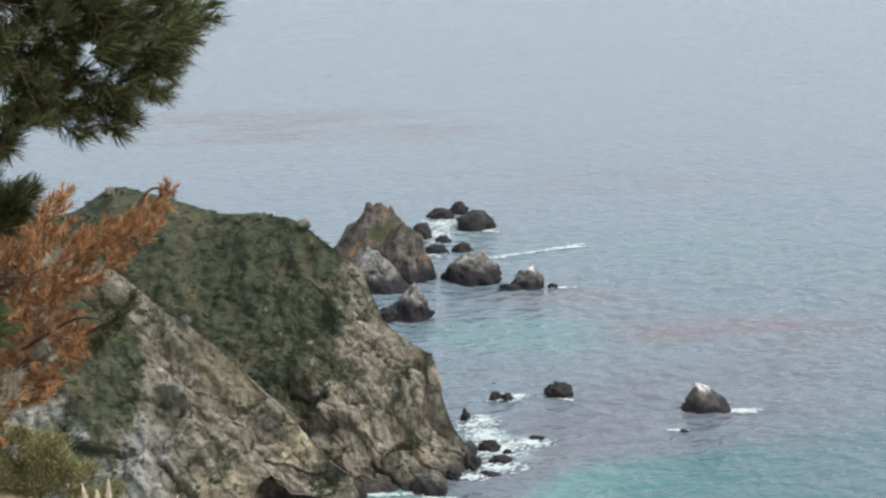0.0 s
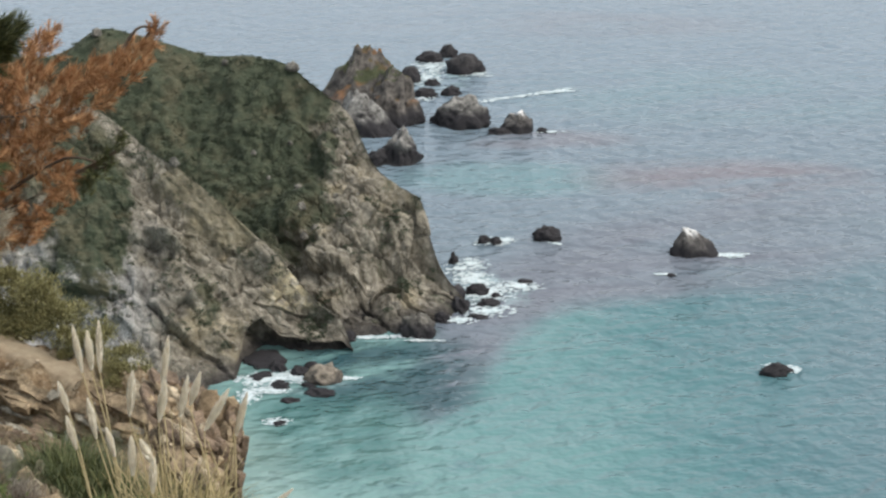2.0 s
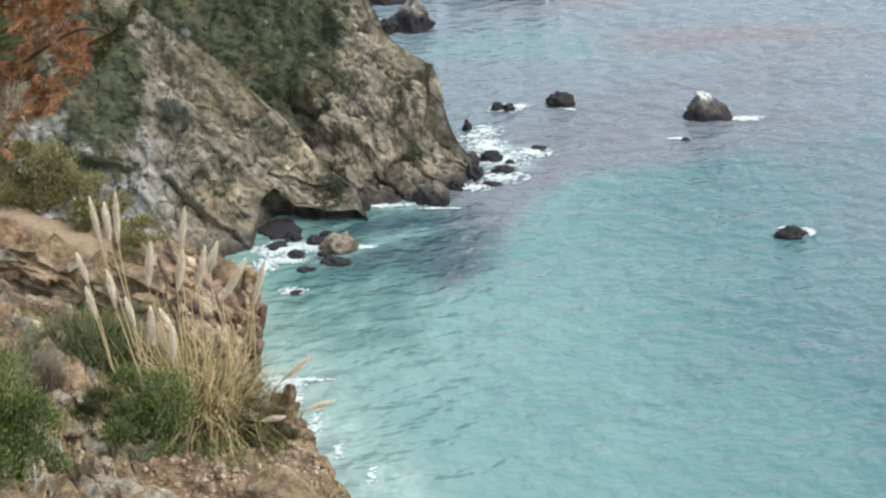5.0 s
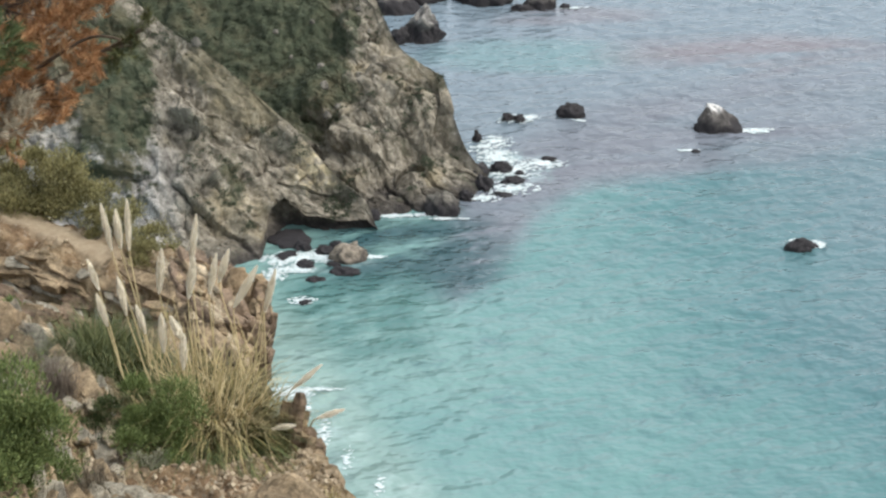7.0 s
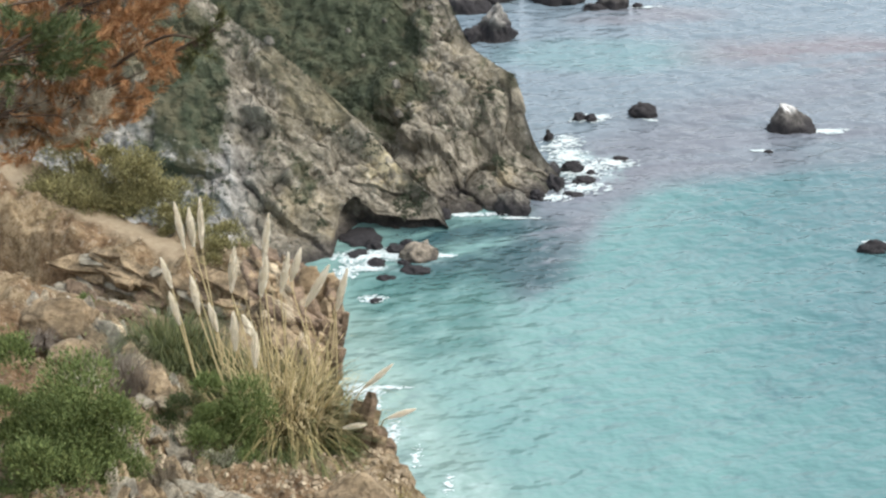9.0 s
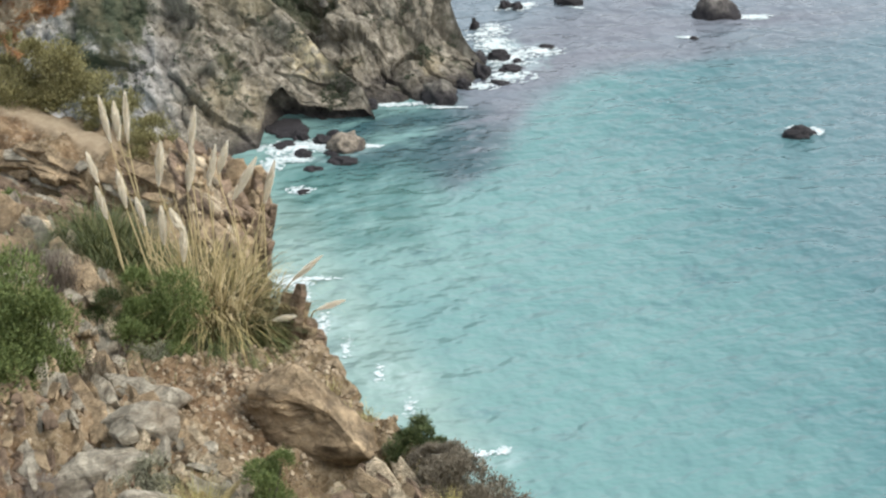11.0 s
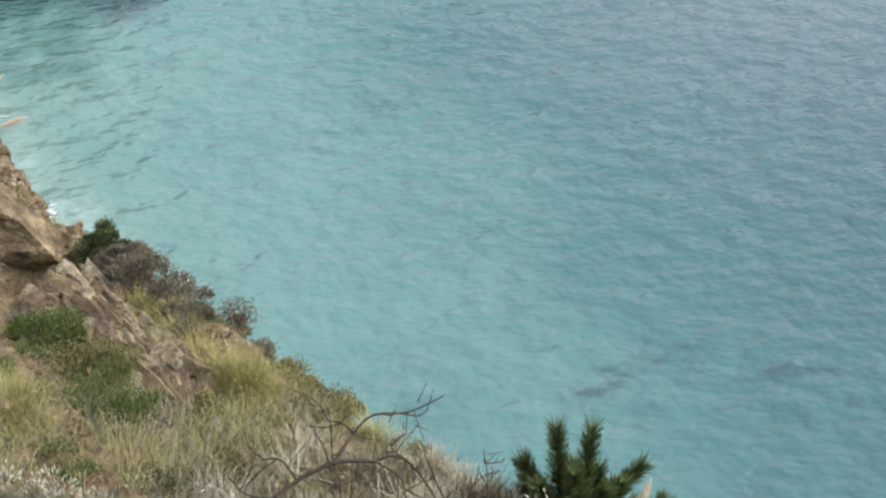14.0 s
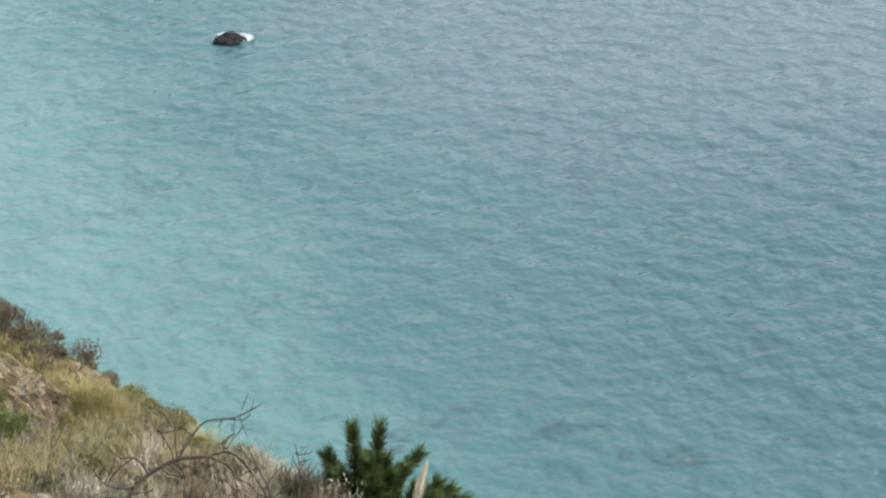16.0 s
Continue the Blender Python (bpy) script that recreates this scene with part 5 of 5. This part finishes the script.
bush("grey_flowers", -2.78, 15.6, 0.20, 0.5, GREY_LEAF, "grey-leaved plant with pale dry flowers", 700, 0.03, 63)
twiggy("dry_shrub", -3.12, 15.2, 0.30, 0.34, BLACK_WOOD, "small dark dry shrub between boulders", 900, 64)
twiggy("dry_shrub", -1.02, 15.3, 0.20, 0.34, DRY_LEAF, "dry mauve shrub on the cliff edge", 420, 65, z=on_ground(-1.02, 15.3) - 0.15)
tuft("gold_grass", -1.95, 12.45, 0.80, 0.26, GOLD_GRASS, "tall tuft of gold dry grass", 620, 66)
tuft("gold_grass", -2.3, 11.9, 0.45, 0.30, GOLD_GRASS, "tuft of gold dry grass", 320, 67)
for k, (x, y) in enumerate([(-1.55, 11.9), (-1.75, 11.5), (-1.3, 12.3), (-2.1, 12.9), (-1.1, 12.9)]):
    twiggy("dry_shrub", x, y, 0.26, 0.30, (DRY_LEAF, DARK_TWIG)[k % 2], "low dry brown scrub among grass tufts", 520, 350 + k, group="low scrub on the slope")
ledges("rock_outcrop", "pale broken stones among grass tufts", (-2.0, 12.3), (-1.3, 11.2), 0.4, 60, 0.10, 25, (GREY_ROCK, PLATE_ROCK, TAN_ROCK), 0.4, 0.06)
bush("green_shrub", -1.46, 12.85, 0.27, 0.80, BRIGHT_LEAF, "slender bright green leafy shrub", 2800, 0.035, 68)
bush("green_shrub", -0.84, 12.5, 0.42, 0.46, BRIGHT_LEAF, "low bright green leafy shrub", 3000, 0.035, 69)
bush("green_shrub", -0.40, 12.05, 0.46, 0.42, OLIVE_LEAF, "low yellow-green leafy shrub", 3000, 0.035, 70)
bush("grey_flowers", -2.45, 13.2, 0.30, 0.40, GREY_LEAF, "grey-green shrub beside the grey boulders", 1500, 0.035, 71)
tuft("gold_grass", -0.52, 14.05, 0.46, 0.26, GOLD_GRASS, "tuft of gold dry grass on the cliff edge", 300, 72)
tuft("gold_grass", 0.10, 13.05, 0.36, 0.30, GOLD_GRASS, "tuft of gold dry grass on the cliff edge", 340, 73)
tuft("gold_grass", 0.38, 12.6, 0.40, 0.30, GOLD_GRASS, "tuft of gold dry grass on the cliff edge", 360, 74)
tuft("gold_grass", 0.72, 11.85, 0.58, 0.30, GOLD_GRASS, "large tuft of gold dry grass on the cliff edge", 900, 75, reach=0.22, droop=0.7)
bush("edge_bush", -0.40, 14.40, 0.28, 0.38, DARK_LEAF, "dark green bush on the cliff edge", 1800, 0.04, 76)
bush("edge_bush", 0.06, 13.50, 0.40, 0.52, EDGE_LEAF, "brown-grey bush on the cliff edge", 3200, 0.038, 77)
bush("edge_bush", -0.14, 13.95, 0.30, 0.46, EDGE_LEAF, "brown-grey bush on the cliff edge", 1900, 0.038, 78)
bush("edge_bush", 0.52, 12.80, 0.38, 0.42, EDGE_LEAF, "dull green bush on the cliff edge", 2400, 0.038, 79)
bush("edge_bush", 0.95, 12.15, 0.30, 0.25, DULL_OLIVE, "olive bush on the cliff edge", 1900, 0.036, 80)
bush("edge_bush", 1.40, 11.55, 0.34, 0.25, OLIVE_LEAF, "olive bush on the cliff edge", 1700, 0.036, 81)
twiggy("dry_shrub", 1.25, 11.5, 0.32, 0.42, DRY_LEAF, "dry mauve-brown shrub among grass", 420, 82)
for k, (x, y, h) in enumerate([(-0.56, 14.12, 0.40), (-0.06, 13.2, 0.38), (0.12, 12.9, 0.42), (0.28, 12.6, 0.44), (0.46, 12.3, 0.46), (0.62, 12.02, 0.52), (0.86, 11.75, 0.50), (-1.2, 11.5, 0.42), (-0.95, 11.2, 0.40)]):
    tuft("gold_grass", x, y, h, 0.22, PALE_GOLD, "soft tuft of pale gold grass above the cliff edge", 520, 700 + k, group="gold grass on the slope", reach=0.24)
tuft("gold_grass", 1.65, 11.1, 0.40, 0.34, GOLD_GRASS, "tuft of gold dry grass", 320, 83)
tuft("gold_grass", -1.12, 11.35, 0.55, 0.40, GOLD_GRASS, "wide tuft of gold and green grass", 950, 84, reach=0.34)
bush("green_shrub", -0.56, 12.05, 0.30, 0.34, OLIVE_LEAF, "low yellow-green leafy shrub", 1700, 0.035, 85)
bush("green_shrub", -0.28, 11.45, 0.46, 0.42, BRIGHT_LEAF, "low spreading green shrub", 3600, 0.034, 86)
bush("green_shrub", 0.28, 11.55, 0.32, 0.30, OLIVE_LEAF, "low olive-green leafy shrub", 1600, 0.034, 87)
bush("green_shrub", -0.62, 10.5, 0.34, 0.36, BRIGHT_LEAF, "low green leafy shrub", 1800, 0.034, 88)
bush("grey_flowers", -0.95, 9.7, 0.42, 0.50, GREY_LEAF, "grey-leaved shrub with pale dry flower heads", 2600, 0.032, 89)
bush("grey_flowers", -0.45, 9.6, 0.36, 0.36, GREY_LEAF, "grey-leaved shrub with pale dry flower heads", 1800, 0.032, 90)
bush("flower_heads", -0.75, 9.85, 0.40, 0.48, FLOWER, "scattered pale dry flower heads", 300, 0.05, 91)
tuft("gold_grass", 0.75, 10.9, 0.34, 0.45, GOLD_GRASS, "thin tuft of gold dry grass", 300, 92)
tuft("gold_grass", 1.25, 10.5, 0.36, 0.5, STRAW, "thin tuft of straw-coloured grass", 300, 93)
for k, (x, y, rx, rz) in enumerate([(0.35, 9.75, 0.35, 0.42), (0.95, 9.75, 0.42, 0.46), (1.45, 9.8, 0.42, 0.50), (1.95, 10.0, 0.40, 0.46), (1.55, 10.5, 0.42, 0.42), (2.1, 10.6, 0.36, 0.42), (2.45, 10.1, 0.36, 0.50), (1.15, 10.9, 0.4, 0.36), (2.6, 9.7, 0.35, 0.45), (0.1, 9.6, 0.3, 0.34)]):
    twiggy("bare_brush", x, y, rx * 1.1, rz * 1.25, PALE_TWIG if k % 2 else DARK_TWIG, "leafless brush of fine dry twigs", 620, 100 + k, group="bare brush on the slope", thick=0.012)


for k, (x, y, rx, rz, m, n) in enumerate([(0.26, 13.15, 0.32, 0.48, EDGE_LEAF, 2200), (0.38, 12.95, 0.30, 0.44, EDGE_LEAF, 2000), (0.76, 12.45, 0.30, 0.30, EDGE_LEAF, 1900), (1.16, 11.85, 0.28, 0.22, DULL_OLIVE, 1300), (1.62, 11.2, 0.26, 0.22, OLIVE_LEAF, 1200), (1.95, 10.8, 0.26, 0.22, DULL_OLIVE, 1000), (0.62, 12.60, 0.28, 0.34, EDGE_LEAF, 1700), (0.98, 12.05, 0.30, 0.28, DULL_OLIVE, 1500), (0.44, 12.88, 0.28, 0.34, DARK_LEAF, 1500), (1.32, 11.6, 0.26, 0.26, EDGE_LEAF, 1300)]):
    bush("edge_bush", x, y, rx, rz, m, "low bush on the cliff edge among grass", n, 0.036, 140 + k)
for k, (x, y, h, sp) in enumerate([(0.0, 13.35, 0.34, 0.28), (0.25, 12.85, 0.38, 0.3), (0.55, 12.4, 0.42, 0.32), (0.98, 11.75, 0.46, 0.34), (1.25, 11.3, 0.40, 0.34), (0.5, 11.2, 0.34, 0.36), (-0.2, 10.7, 0.36, 0.36), (0.9, 10.6, 0.3, 0.4), (-1.35, 10.3, 0.45, 0.4)]):
    tuft("gold_grass", x, y, h, sp, GOLD_GRASS, "tuft of gold dry grass on the slope", 330, 160 + k, group="gold grass on the slope")
for k, (x, y, rx, rz, m) in enumerate([(-0.95, 11.6, 0.28, 0.28, OLIVE_LEAF), (0.0, 10.4, 0.30, 0.26, DARK_LEAF), (0.55, 10.75, 0.26, 0.26, OLIVE_LEAF), (-1.25, 11.9, 0.24, 0.3, BRIGHT_LEAF), (-0.3, 10.2, 0.26, 0.26, GREY_LEAF), (0.95, 11.2, 0.22, 0.22, OLIVE_LEAF)]):
    bush("low_shrub", x, y, rx, rz, m, "low leafy shrub among dry grass", 1300, 0.032, 180 + k)


for k, (x, y, rx, rz) in enumerate([(1.2, 9.9, 0.55, 0.62), (1.75, 10.0, 0.55, 0.66), (0.75, 9.7, 0.5, 0.55), (2.25, 10.1, 0.5, 0.62), (1.5, 9.5, 0.5, 0.5), (2.0, 9.6, 0.45, 0.5), (0.2, 9.8, 0.45, 0.45), (1.0, 10.6, 0.5, 0.5)]):
    twiggy("bare_brush", x, y, rx, rz, PALE_TWIG if k % 3 else DARK_TWIG, "pale leafless brush of long bent twigs", 150, 500 + k, group="bare brush on the slope", thick=0.017)
for k, (x, y) in enumerate([(-1.2, 9.5), (-0.8, 9.25), (-0.3, 9.3), (0.2, 9.25), (0.6, 9.3), (1.1, 9.3), (1.6, 9.3), (2.1, 9.4), (2.5, 9.6), (-1.5, 9.9), (-0.2, 10.1), (0.5, 10.1), (2.3, 10.4), (1.8, 10.8)]):
    twiggy("bare_brush", x, y, 0.42, 0.40, (PALE_TWIG, DARK_TWIG, PALE_TWIG)[k % 3], ("pale", "brown", "pale")[k % 3] + " leafless tangle of dry twigs", 420, 600 + k, group="bare brush on the slope", thick=0.008)
for k, (x, y) in enumerate([(-1.15, 10.25), (-0.95, 9.55), (-0.6, 9.35), (-0.15, 9.55), (0.4, 9.95), (2.75, 9.9), (2.55, 10.25)]):
    bush("flower_heads", x, y, 0.30, 0.44, FLOWER, "scattered pale dry flower heads", 60, 0.055, 640 + k, stems=3)
bush("flower_heads", -1.05, 9.95, 0.36, 0.50, FLOWER, "scattered pale dry flower heads", 170, 0.045, 191)
bush("flower_heads", -0.55, 9.75, 0.34, 0.42, FLOWER, "scattered pale dry flower heads", 130, 0.045, 192)
cover_rng = np.random.default_rng(91)
for k in range(26):
    x, y = -1.3 + 3.6 * (k % 13) / 12 + cover_rng.normal(0, 0.1), (9.45 if k < 13 else 10.25) + cover_rng.normal(0, 0.18)
    bush("low_shrub", x, y, cover_rng.uniform(0.18, 0.30), cover_rng.uniform(0.18, 0.34), (GREY_LEAF, DULL_OLIVE, DARK_LEAF, DRY_LEAF, GREY_LEAF)[k % 5], ("grey-green", "dull olive", "dark green", "dry brown", "grey-green")[k % 5] + " low shrub in the tangle of dry twigs", 1000, 0.030, 400 + k, group="low shrubs at the foot of the slope", stems=3)


def dead_branch():
    x0, y0 = 0.54, 9.35
    t = thing("dead_shrub", x0, y0, on_ground(x0, y0), "bare dark dead shrub with bent forking branches", "shrub")
    o = np.array([x0, y0, on_ground(x0, y0)])
    paths = [([(0.54, 9.31, 91.61), (0.63, 9.56, 91.75), (0.73, 9.71, 91.83), (0.93, 9.91, 91.94), (1.26, 10.06, 92.0), (1.56, 10.07, 91.98)], 0.03, 0.013),
             ([(1.26, 10.06, 92.0), (1.42, 10.25, 92.11), (1.58, 10.37, 92.18), (1.84, 10.39, 92.17), (2.12, 10.5, 92.22)], 0.015, 0.005),
             ([(0.73, 9.71, 91.83), (0.62, 9.76, 91.87), (0.34, 9.72, 91.88)], 0.011, 0.004),
             ([(0.98, 9.94, 91.95), (0.88, 10.07, 92.05), (0.74, 10.07, 92.06)], 0.011, 0.005),
             ([(1.18, 10.05, 92.0), (1.29, 9.96, 91.93), (1.26, 9.71, 91.77)], 0.01, 0.004),
             ([(1.53, 10.07, 91.98), (1.76, 10.1, 91.98), (1.96, 9.87, 91.8), (2.07, 9.56, 91.59)], 0.012, 0.005),
             ([(1.76, 10.1, 91.98), (1.69, 10.17, 92.03), (1.79, 10.26, 92.08)], 0.007, 0.004),
             ([(1.93, 9.31, 91.45), (2.06, 9.71, 91.68), (1.98, 9.98, 91.87), (1.92, 10.16, 92.0)], 0.012, 0.004),
             ([(2.26, 9.54, 91.55), (2.37, 9.94, 91.8), (2.37, 10.17, 91.96)], 0.008, 0.003),
             ([(0.93, 9.91, 91.94), (0.79, 9.83, 91.9), (0.6, 9.85, 91.94), (0.5, 9.96, 92.01)], 0.009, 0.004),
             ([(1.42, 10.25, 92.11), (1.35, 10.31, 92.16), (1.21, 10.33, 92.19)], 0.007, 0.003),
             ([(1.56, 10.07, 91.98), (1.74, 9.96, 91.88), (1.75, 9.71, 91.72)], 0.008, 0.004),
             ([(0.29, 9.37, 91.67), (0.44, 9.62, 91.81), (0.61, 9.71, 91.84)], 0.01, 0.005),
             ([(2.06, 9.71, 91.68), (2.24, 9.83, 91.75), (2.47, 10.04, 91.86)], 0.007, 0.003)]
    rng = np.random.default_rng(55)
    twigs = []
    for p, a, b in paths:
        P = [np.array(q) - o for q in p]
        part("branch", tube(P, a * 0.9, b, 6, 12), BLACK_WOOD, t, smooth_faces=True)
        for u in rng.uniform(0.15, 0.9, 4):
            q = along(P, u)
            d = unit(rng.normal(size=3) + np.array([0.2, 0.2, 0.5])) * rng.uniform(0.10, 0.34)
            e = q + d + rng.normal(0, 0.03, 3)
            twigs.append(tube([q, q + d * 0.5 + rng.normal(0, 0.03, 3), e], 0.006, 0.003, 4, 5))
            twigs.append(tube([q + d * 0.55, e + unit(rng.normal(size=3)) * 0.09], 0.004, 0.002, 4, 3))
    tagged(part("twig_spray", joined(twigs), BLACK_WOOD, t), kind="stuff")


dead_branch()


def young_pine():
    rng = np.random.default_rng(77)
    X, Y, Z = 3.12, 10.2, 89.9
    t = thing("young_pine", X, Y, Z, "young green pine with upright candle shoots", "tree")
    o = np.array([X, Y, Z])
    part("trunk", tube([(0, 0, -0.2), (0.0, 0, 0.9), (-0.05, 0, 1.5), (-0.15, 0, 1.9)], 0.05, 0.014, 7, 8), BARK, t, smooth_faces=True)
    tips = [((2.98, 91.45), (2.92, 92.06), 0.0), ((3.16, 91.40), (3.19, 92.03), 0.0), ((3.02, 91.2), (2.80, 91.62), -0.1), ((3.15, 91.1), (3.42, 91.60), -0.1), ((3.25, 91.25), (3.60, 91.68), 0.0), ((2.98, 91.0), (2.64, 91.25), 0.05),
            ((2.95, 90.75), (2.58, 91.0), -0.1), ((3.3, 90.85), (3.72, 91.18), -0.1), ((3.45, 90.85), (3.93, 91.22), 0.0), ((3.5, 90.7), (4.12, 91.04), 0.05), ((3.6, 90.55), (4.34, 90.74), -0.05), ((3.1, 90.9), (3.1, 91.4), -0.25), ((3.0, 90.6), (2.85, 90.98), -0.3), ((3.3, 90.6), (3.5, 90.98), -0.3), ((3.7, 90.4), (4.0, 90.72), -0.2),
            ((3.05, 91.3), (3.05, 91.75), -0.15), ((3.28, 91.15), (3.30, 91.55), 0.15), ((2.9, 91.1), (2.76, 91.42), 0.15), ((3.55, 90.8), (3.80, 91.02), 0.2), ((3.3, 90.4), (3.9, 90.55), 0.2), ((2.95, 90.4), (2.5, 90.62), 0.1),
            ((2.72, 90.95), (2.68, 91.30), -0.1), ((2.85, 91.0), (2.82, 91.45), 0.1), ((3.38, 91.0), (3.40, 91.40), 0.1), ((3.55, 90.9), (3.60, 91.28), -0.15), ((3.75, 90.8), (3.80, 91.15), -0.1), ((3.9, 90.7), (3.98, 91.05), 0.1), ((4.05, 90.6), (4.16, 90.95), -0.1), ((2.66, 90.6), (2.60, 90.92), -0.2), ((3.05, 90.9), (2.98, 91.35), -0.3), ((3.2, 90.9), (3.24, 91.35), -0.2), ((3.42, 90.55), (3.46, 90.95), -0.3), ((3.85, 90.4), (3.92, 90.75), -0.3), ((4.2, 90.45), (4.34, 90.72), 0.1)]
    for _ in range(34):
        a, h = rng.uniform(0, 6.283), rng.uniform(0.55, 1.65)
        r = 0.25 + 0.55 * (1.75 - h) * rng.uniform(0.4, 1.0)
        x, dy = X - 0.1 + r * math.cos(a) * (1.4 if math.cos(a) > 0 and h < 1.1 else 0.8), 0.6 * r * math.sin(a)
        tips.append(((x - 0.1 * math.cos(a), Z + h - 0.1), (x + 0.08 * math.cos(a), Z + h + 0.22), dy))
    for (x0, z0), (x1, z1), dy in tips:
        b, q = np.array([x0, Y + dy * 0.5, z0]) - o, np.array([x1, Y + dy, z1]) - o
        root = np.array([0.0, 0.0, max(0.3, b[2] - 0.25)])
        br = part("branch", tube([root, b, (b + q) / 2, q], 0.014, 0.006, 5, 6), BARK, t, smooth_faces=True)
        part("needles", quads(shoot(b - (q - b) * 0.25, q, 800, 0.135, 0.0095, rng, 1.2)), YOUNG_PINE, br)
    return t


young_pine()


def lone_plume(x, y, z0, tip, label, width, seed, material=None):
    rng = np.random.default_rng(seed)
    t = thing("pampas_stalk", x, y, z0, label, "grass")
    q = np.array(tip) - np.array([x, y, z0])
    part("stalk", tube([(0, 0, 0), q * 0.4 + np.array([0, 0, 0.05]), q * 0.66, q * 0.95], 0.008, 0.004, 5, 6), STRAW, t)
    part("plume", plume(q * 0.45, q, width, rng), material or PLUME, t, "cream feathery plume")


lone_plume(3.36, 9.95, 90.62, (3.6, 9.95, 91.75), "single pale plume beside the young pine", 0.045, 5)
lone_plume(-2.06, 12.64, on_ground(-2.06, 12.64) + 0.06, (-1.68, 12.99, 91.93), "leaning straw-coloured plume among gold grass", 0.026, 6, STRAW)


# ---- loose stones and litter ----
def stones():
    rng = np.random.default_rng(12)
    V, Fs = [], []
    base = [(1, 0, 0), (-1, 0, 0), (0, 1, 0), (0, -1, 0), (0, 0, 1), (0, 0, -1), (0.7, 0.7, 0.5), (-0.7, 0.6, 0.5), (0.6, -0.7, 0.5), (-0.6, -0.7, 0.4)]
    bm = bmesh.new()
    for b in base:
        bm.verts.new(b)
    bmesh.ops.convex_hull(bm, input=bm.verts)
    bm.verts.index_update()
    bv, bf = np.array([v.co for v in bm.verts]), [tuple(v.index for v in f.verts) for f in bm.faces]
    bm.free()
    n = 0
    while n < 11000:
        y = rng.uniform(9.3, 21.5) if n % 2 else rng.uniform(13.0, 16.2)
        x = edge_x(y) - abs(rng.normal(0, 1.3))
        if x < -5.6 or noise.noise(Vector((x * 1.3, y * 1.3, 2.0))) < -0.3 or on_path(x, y) > 0.2:
            continue
        s = 0.006 + 0.036 * rng.random() ** 4
        r = Euler(rng.uniform(0, 6.28, 3)).to_matrix()
        q = (bv * rng.uniform(0.6, 1.2, bv.shape) * s) @ np.array(r).T
        rough = relief(x, y)
        Fs += [tuple(i + len(V) * 1 for i in f) for f in bf]
        V += [tuple(v) for v in q + np.array([x, y, ground_z(x, y) + rough])]
        n += 1
    tagged(new("loose_stones", as_mesh("loose_stones", np.array(V), Fs, STONES, False)), "pale broken stones strewn over the soil", "stones", kind="stuff")


def sprigs():
    rng = np.random.default_rng(13)
    P = []
    for _ in range(900):
        y = rng.uniform(9.2, 21)
        x = edge_x(y) - abs(rng.normal(0, 1.2)) - 0.05
        if noise.noise(Vector((x * 0.9, y * 0.9, 7.0))) < 0.0 or on_path(x, y) > 0.2 or x < -5.4:
            continue
        p, w = blades(9, 0.03, 0.20, 0.12, 0.005, rng, 4)
        P.append(p + np.array([x, y, ground_z(x, y)]))
    P = np.concatenate(P)
    v, f = ribbons(P, np.full(len(P), 0.006))
    tagged(new("dry_sprigs", as_mesh("dry_sprigs", v, f, GOLD_GRASS, False)), "short dry grass sprigs scattered over the soil", "grass", kind="stuff")


def dry_cover():
    """Tangled dry grass and twigs low on the slope."""
    rng = np.random.default_rng(14)
    kinds = [("dry_grass", GREY_LEAF, "tangled grey-green grass", []), ("straw_grass", GOLD_GRASS, "tangled straw-coloured grass", []), ("brown_twigs", DARK_TWIG, "tangled brown dry twigs", []), ("dry_twigs", PALE_TWIG, "tangled pale dry twigs", [])]
    for _ in range(9500):
        y = 8.2 + 3.5 * rng.random() ** 1.1
        x = edge_x(y) - 0.1 - 6.2 * rng.random()
        if noise.noise(Vector((x * 1.5, y * 1.5, 3.0))) < -0.2:
            continue
        p, w = blades(9, 0.07, 0.20 + 0.24 * rng.random() ** 2, 0.24, 0.005, rng, 5)
        k = int(1.9 + 2.8 * noise.noise(Vector((x * 1.3, y * 1.3, 9.0))) + rng.normal(0, 0.7))
        kinds[min(3, max(0, k))][3].append(p + np.array([x, y, ground_z(x, y)]))
    for name, material, label, R in kinds:
        R = np.concatenate(R)
        v, f = ribbons(R, np.full(len(R), 0.007))
        tagged(new(name, as_mesh(name, v, f, material, False)), label, "grass", kind="stuff")


dry_cover()
STONES = leaf_material("broken_stones", (0.17, 0.130, 0.088), (0.31, 0.245, 0.165), (0.48, 0.41, 0.30), 0.9)
stones()
sprigs()
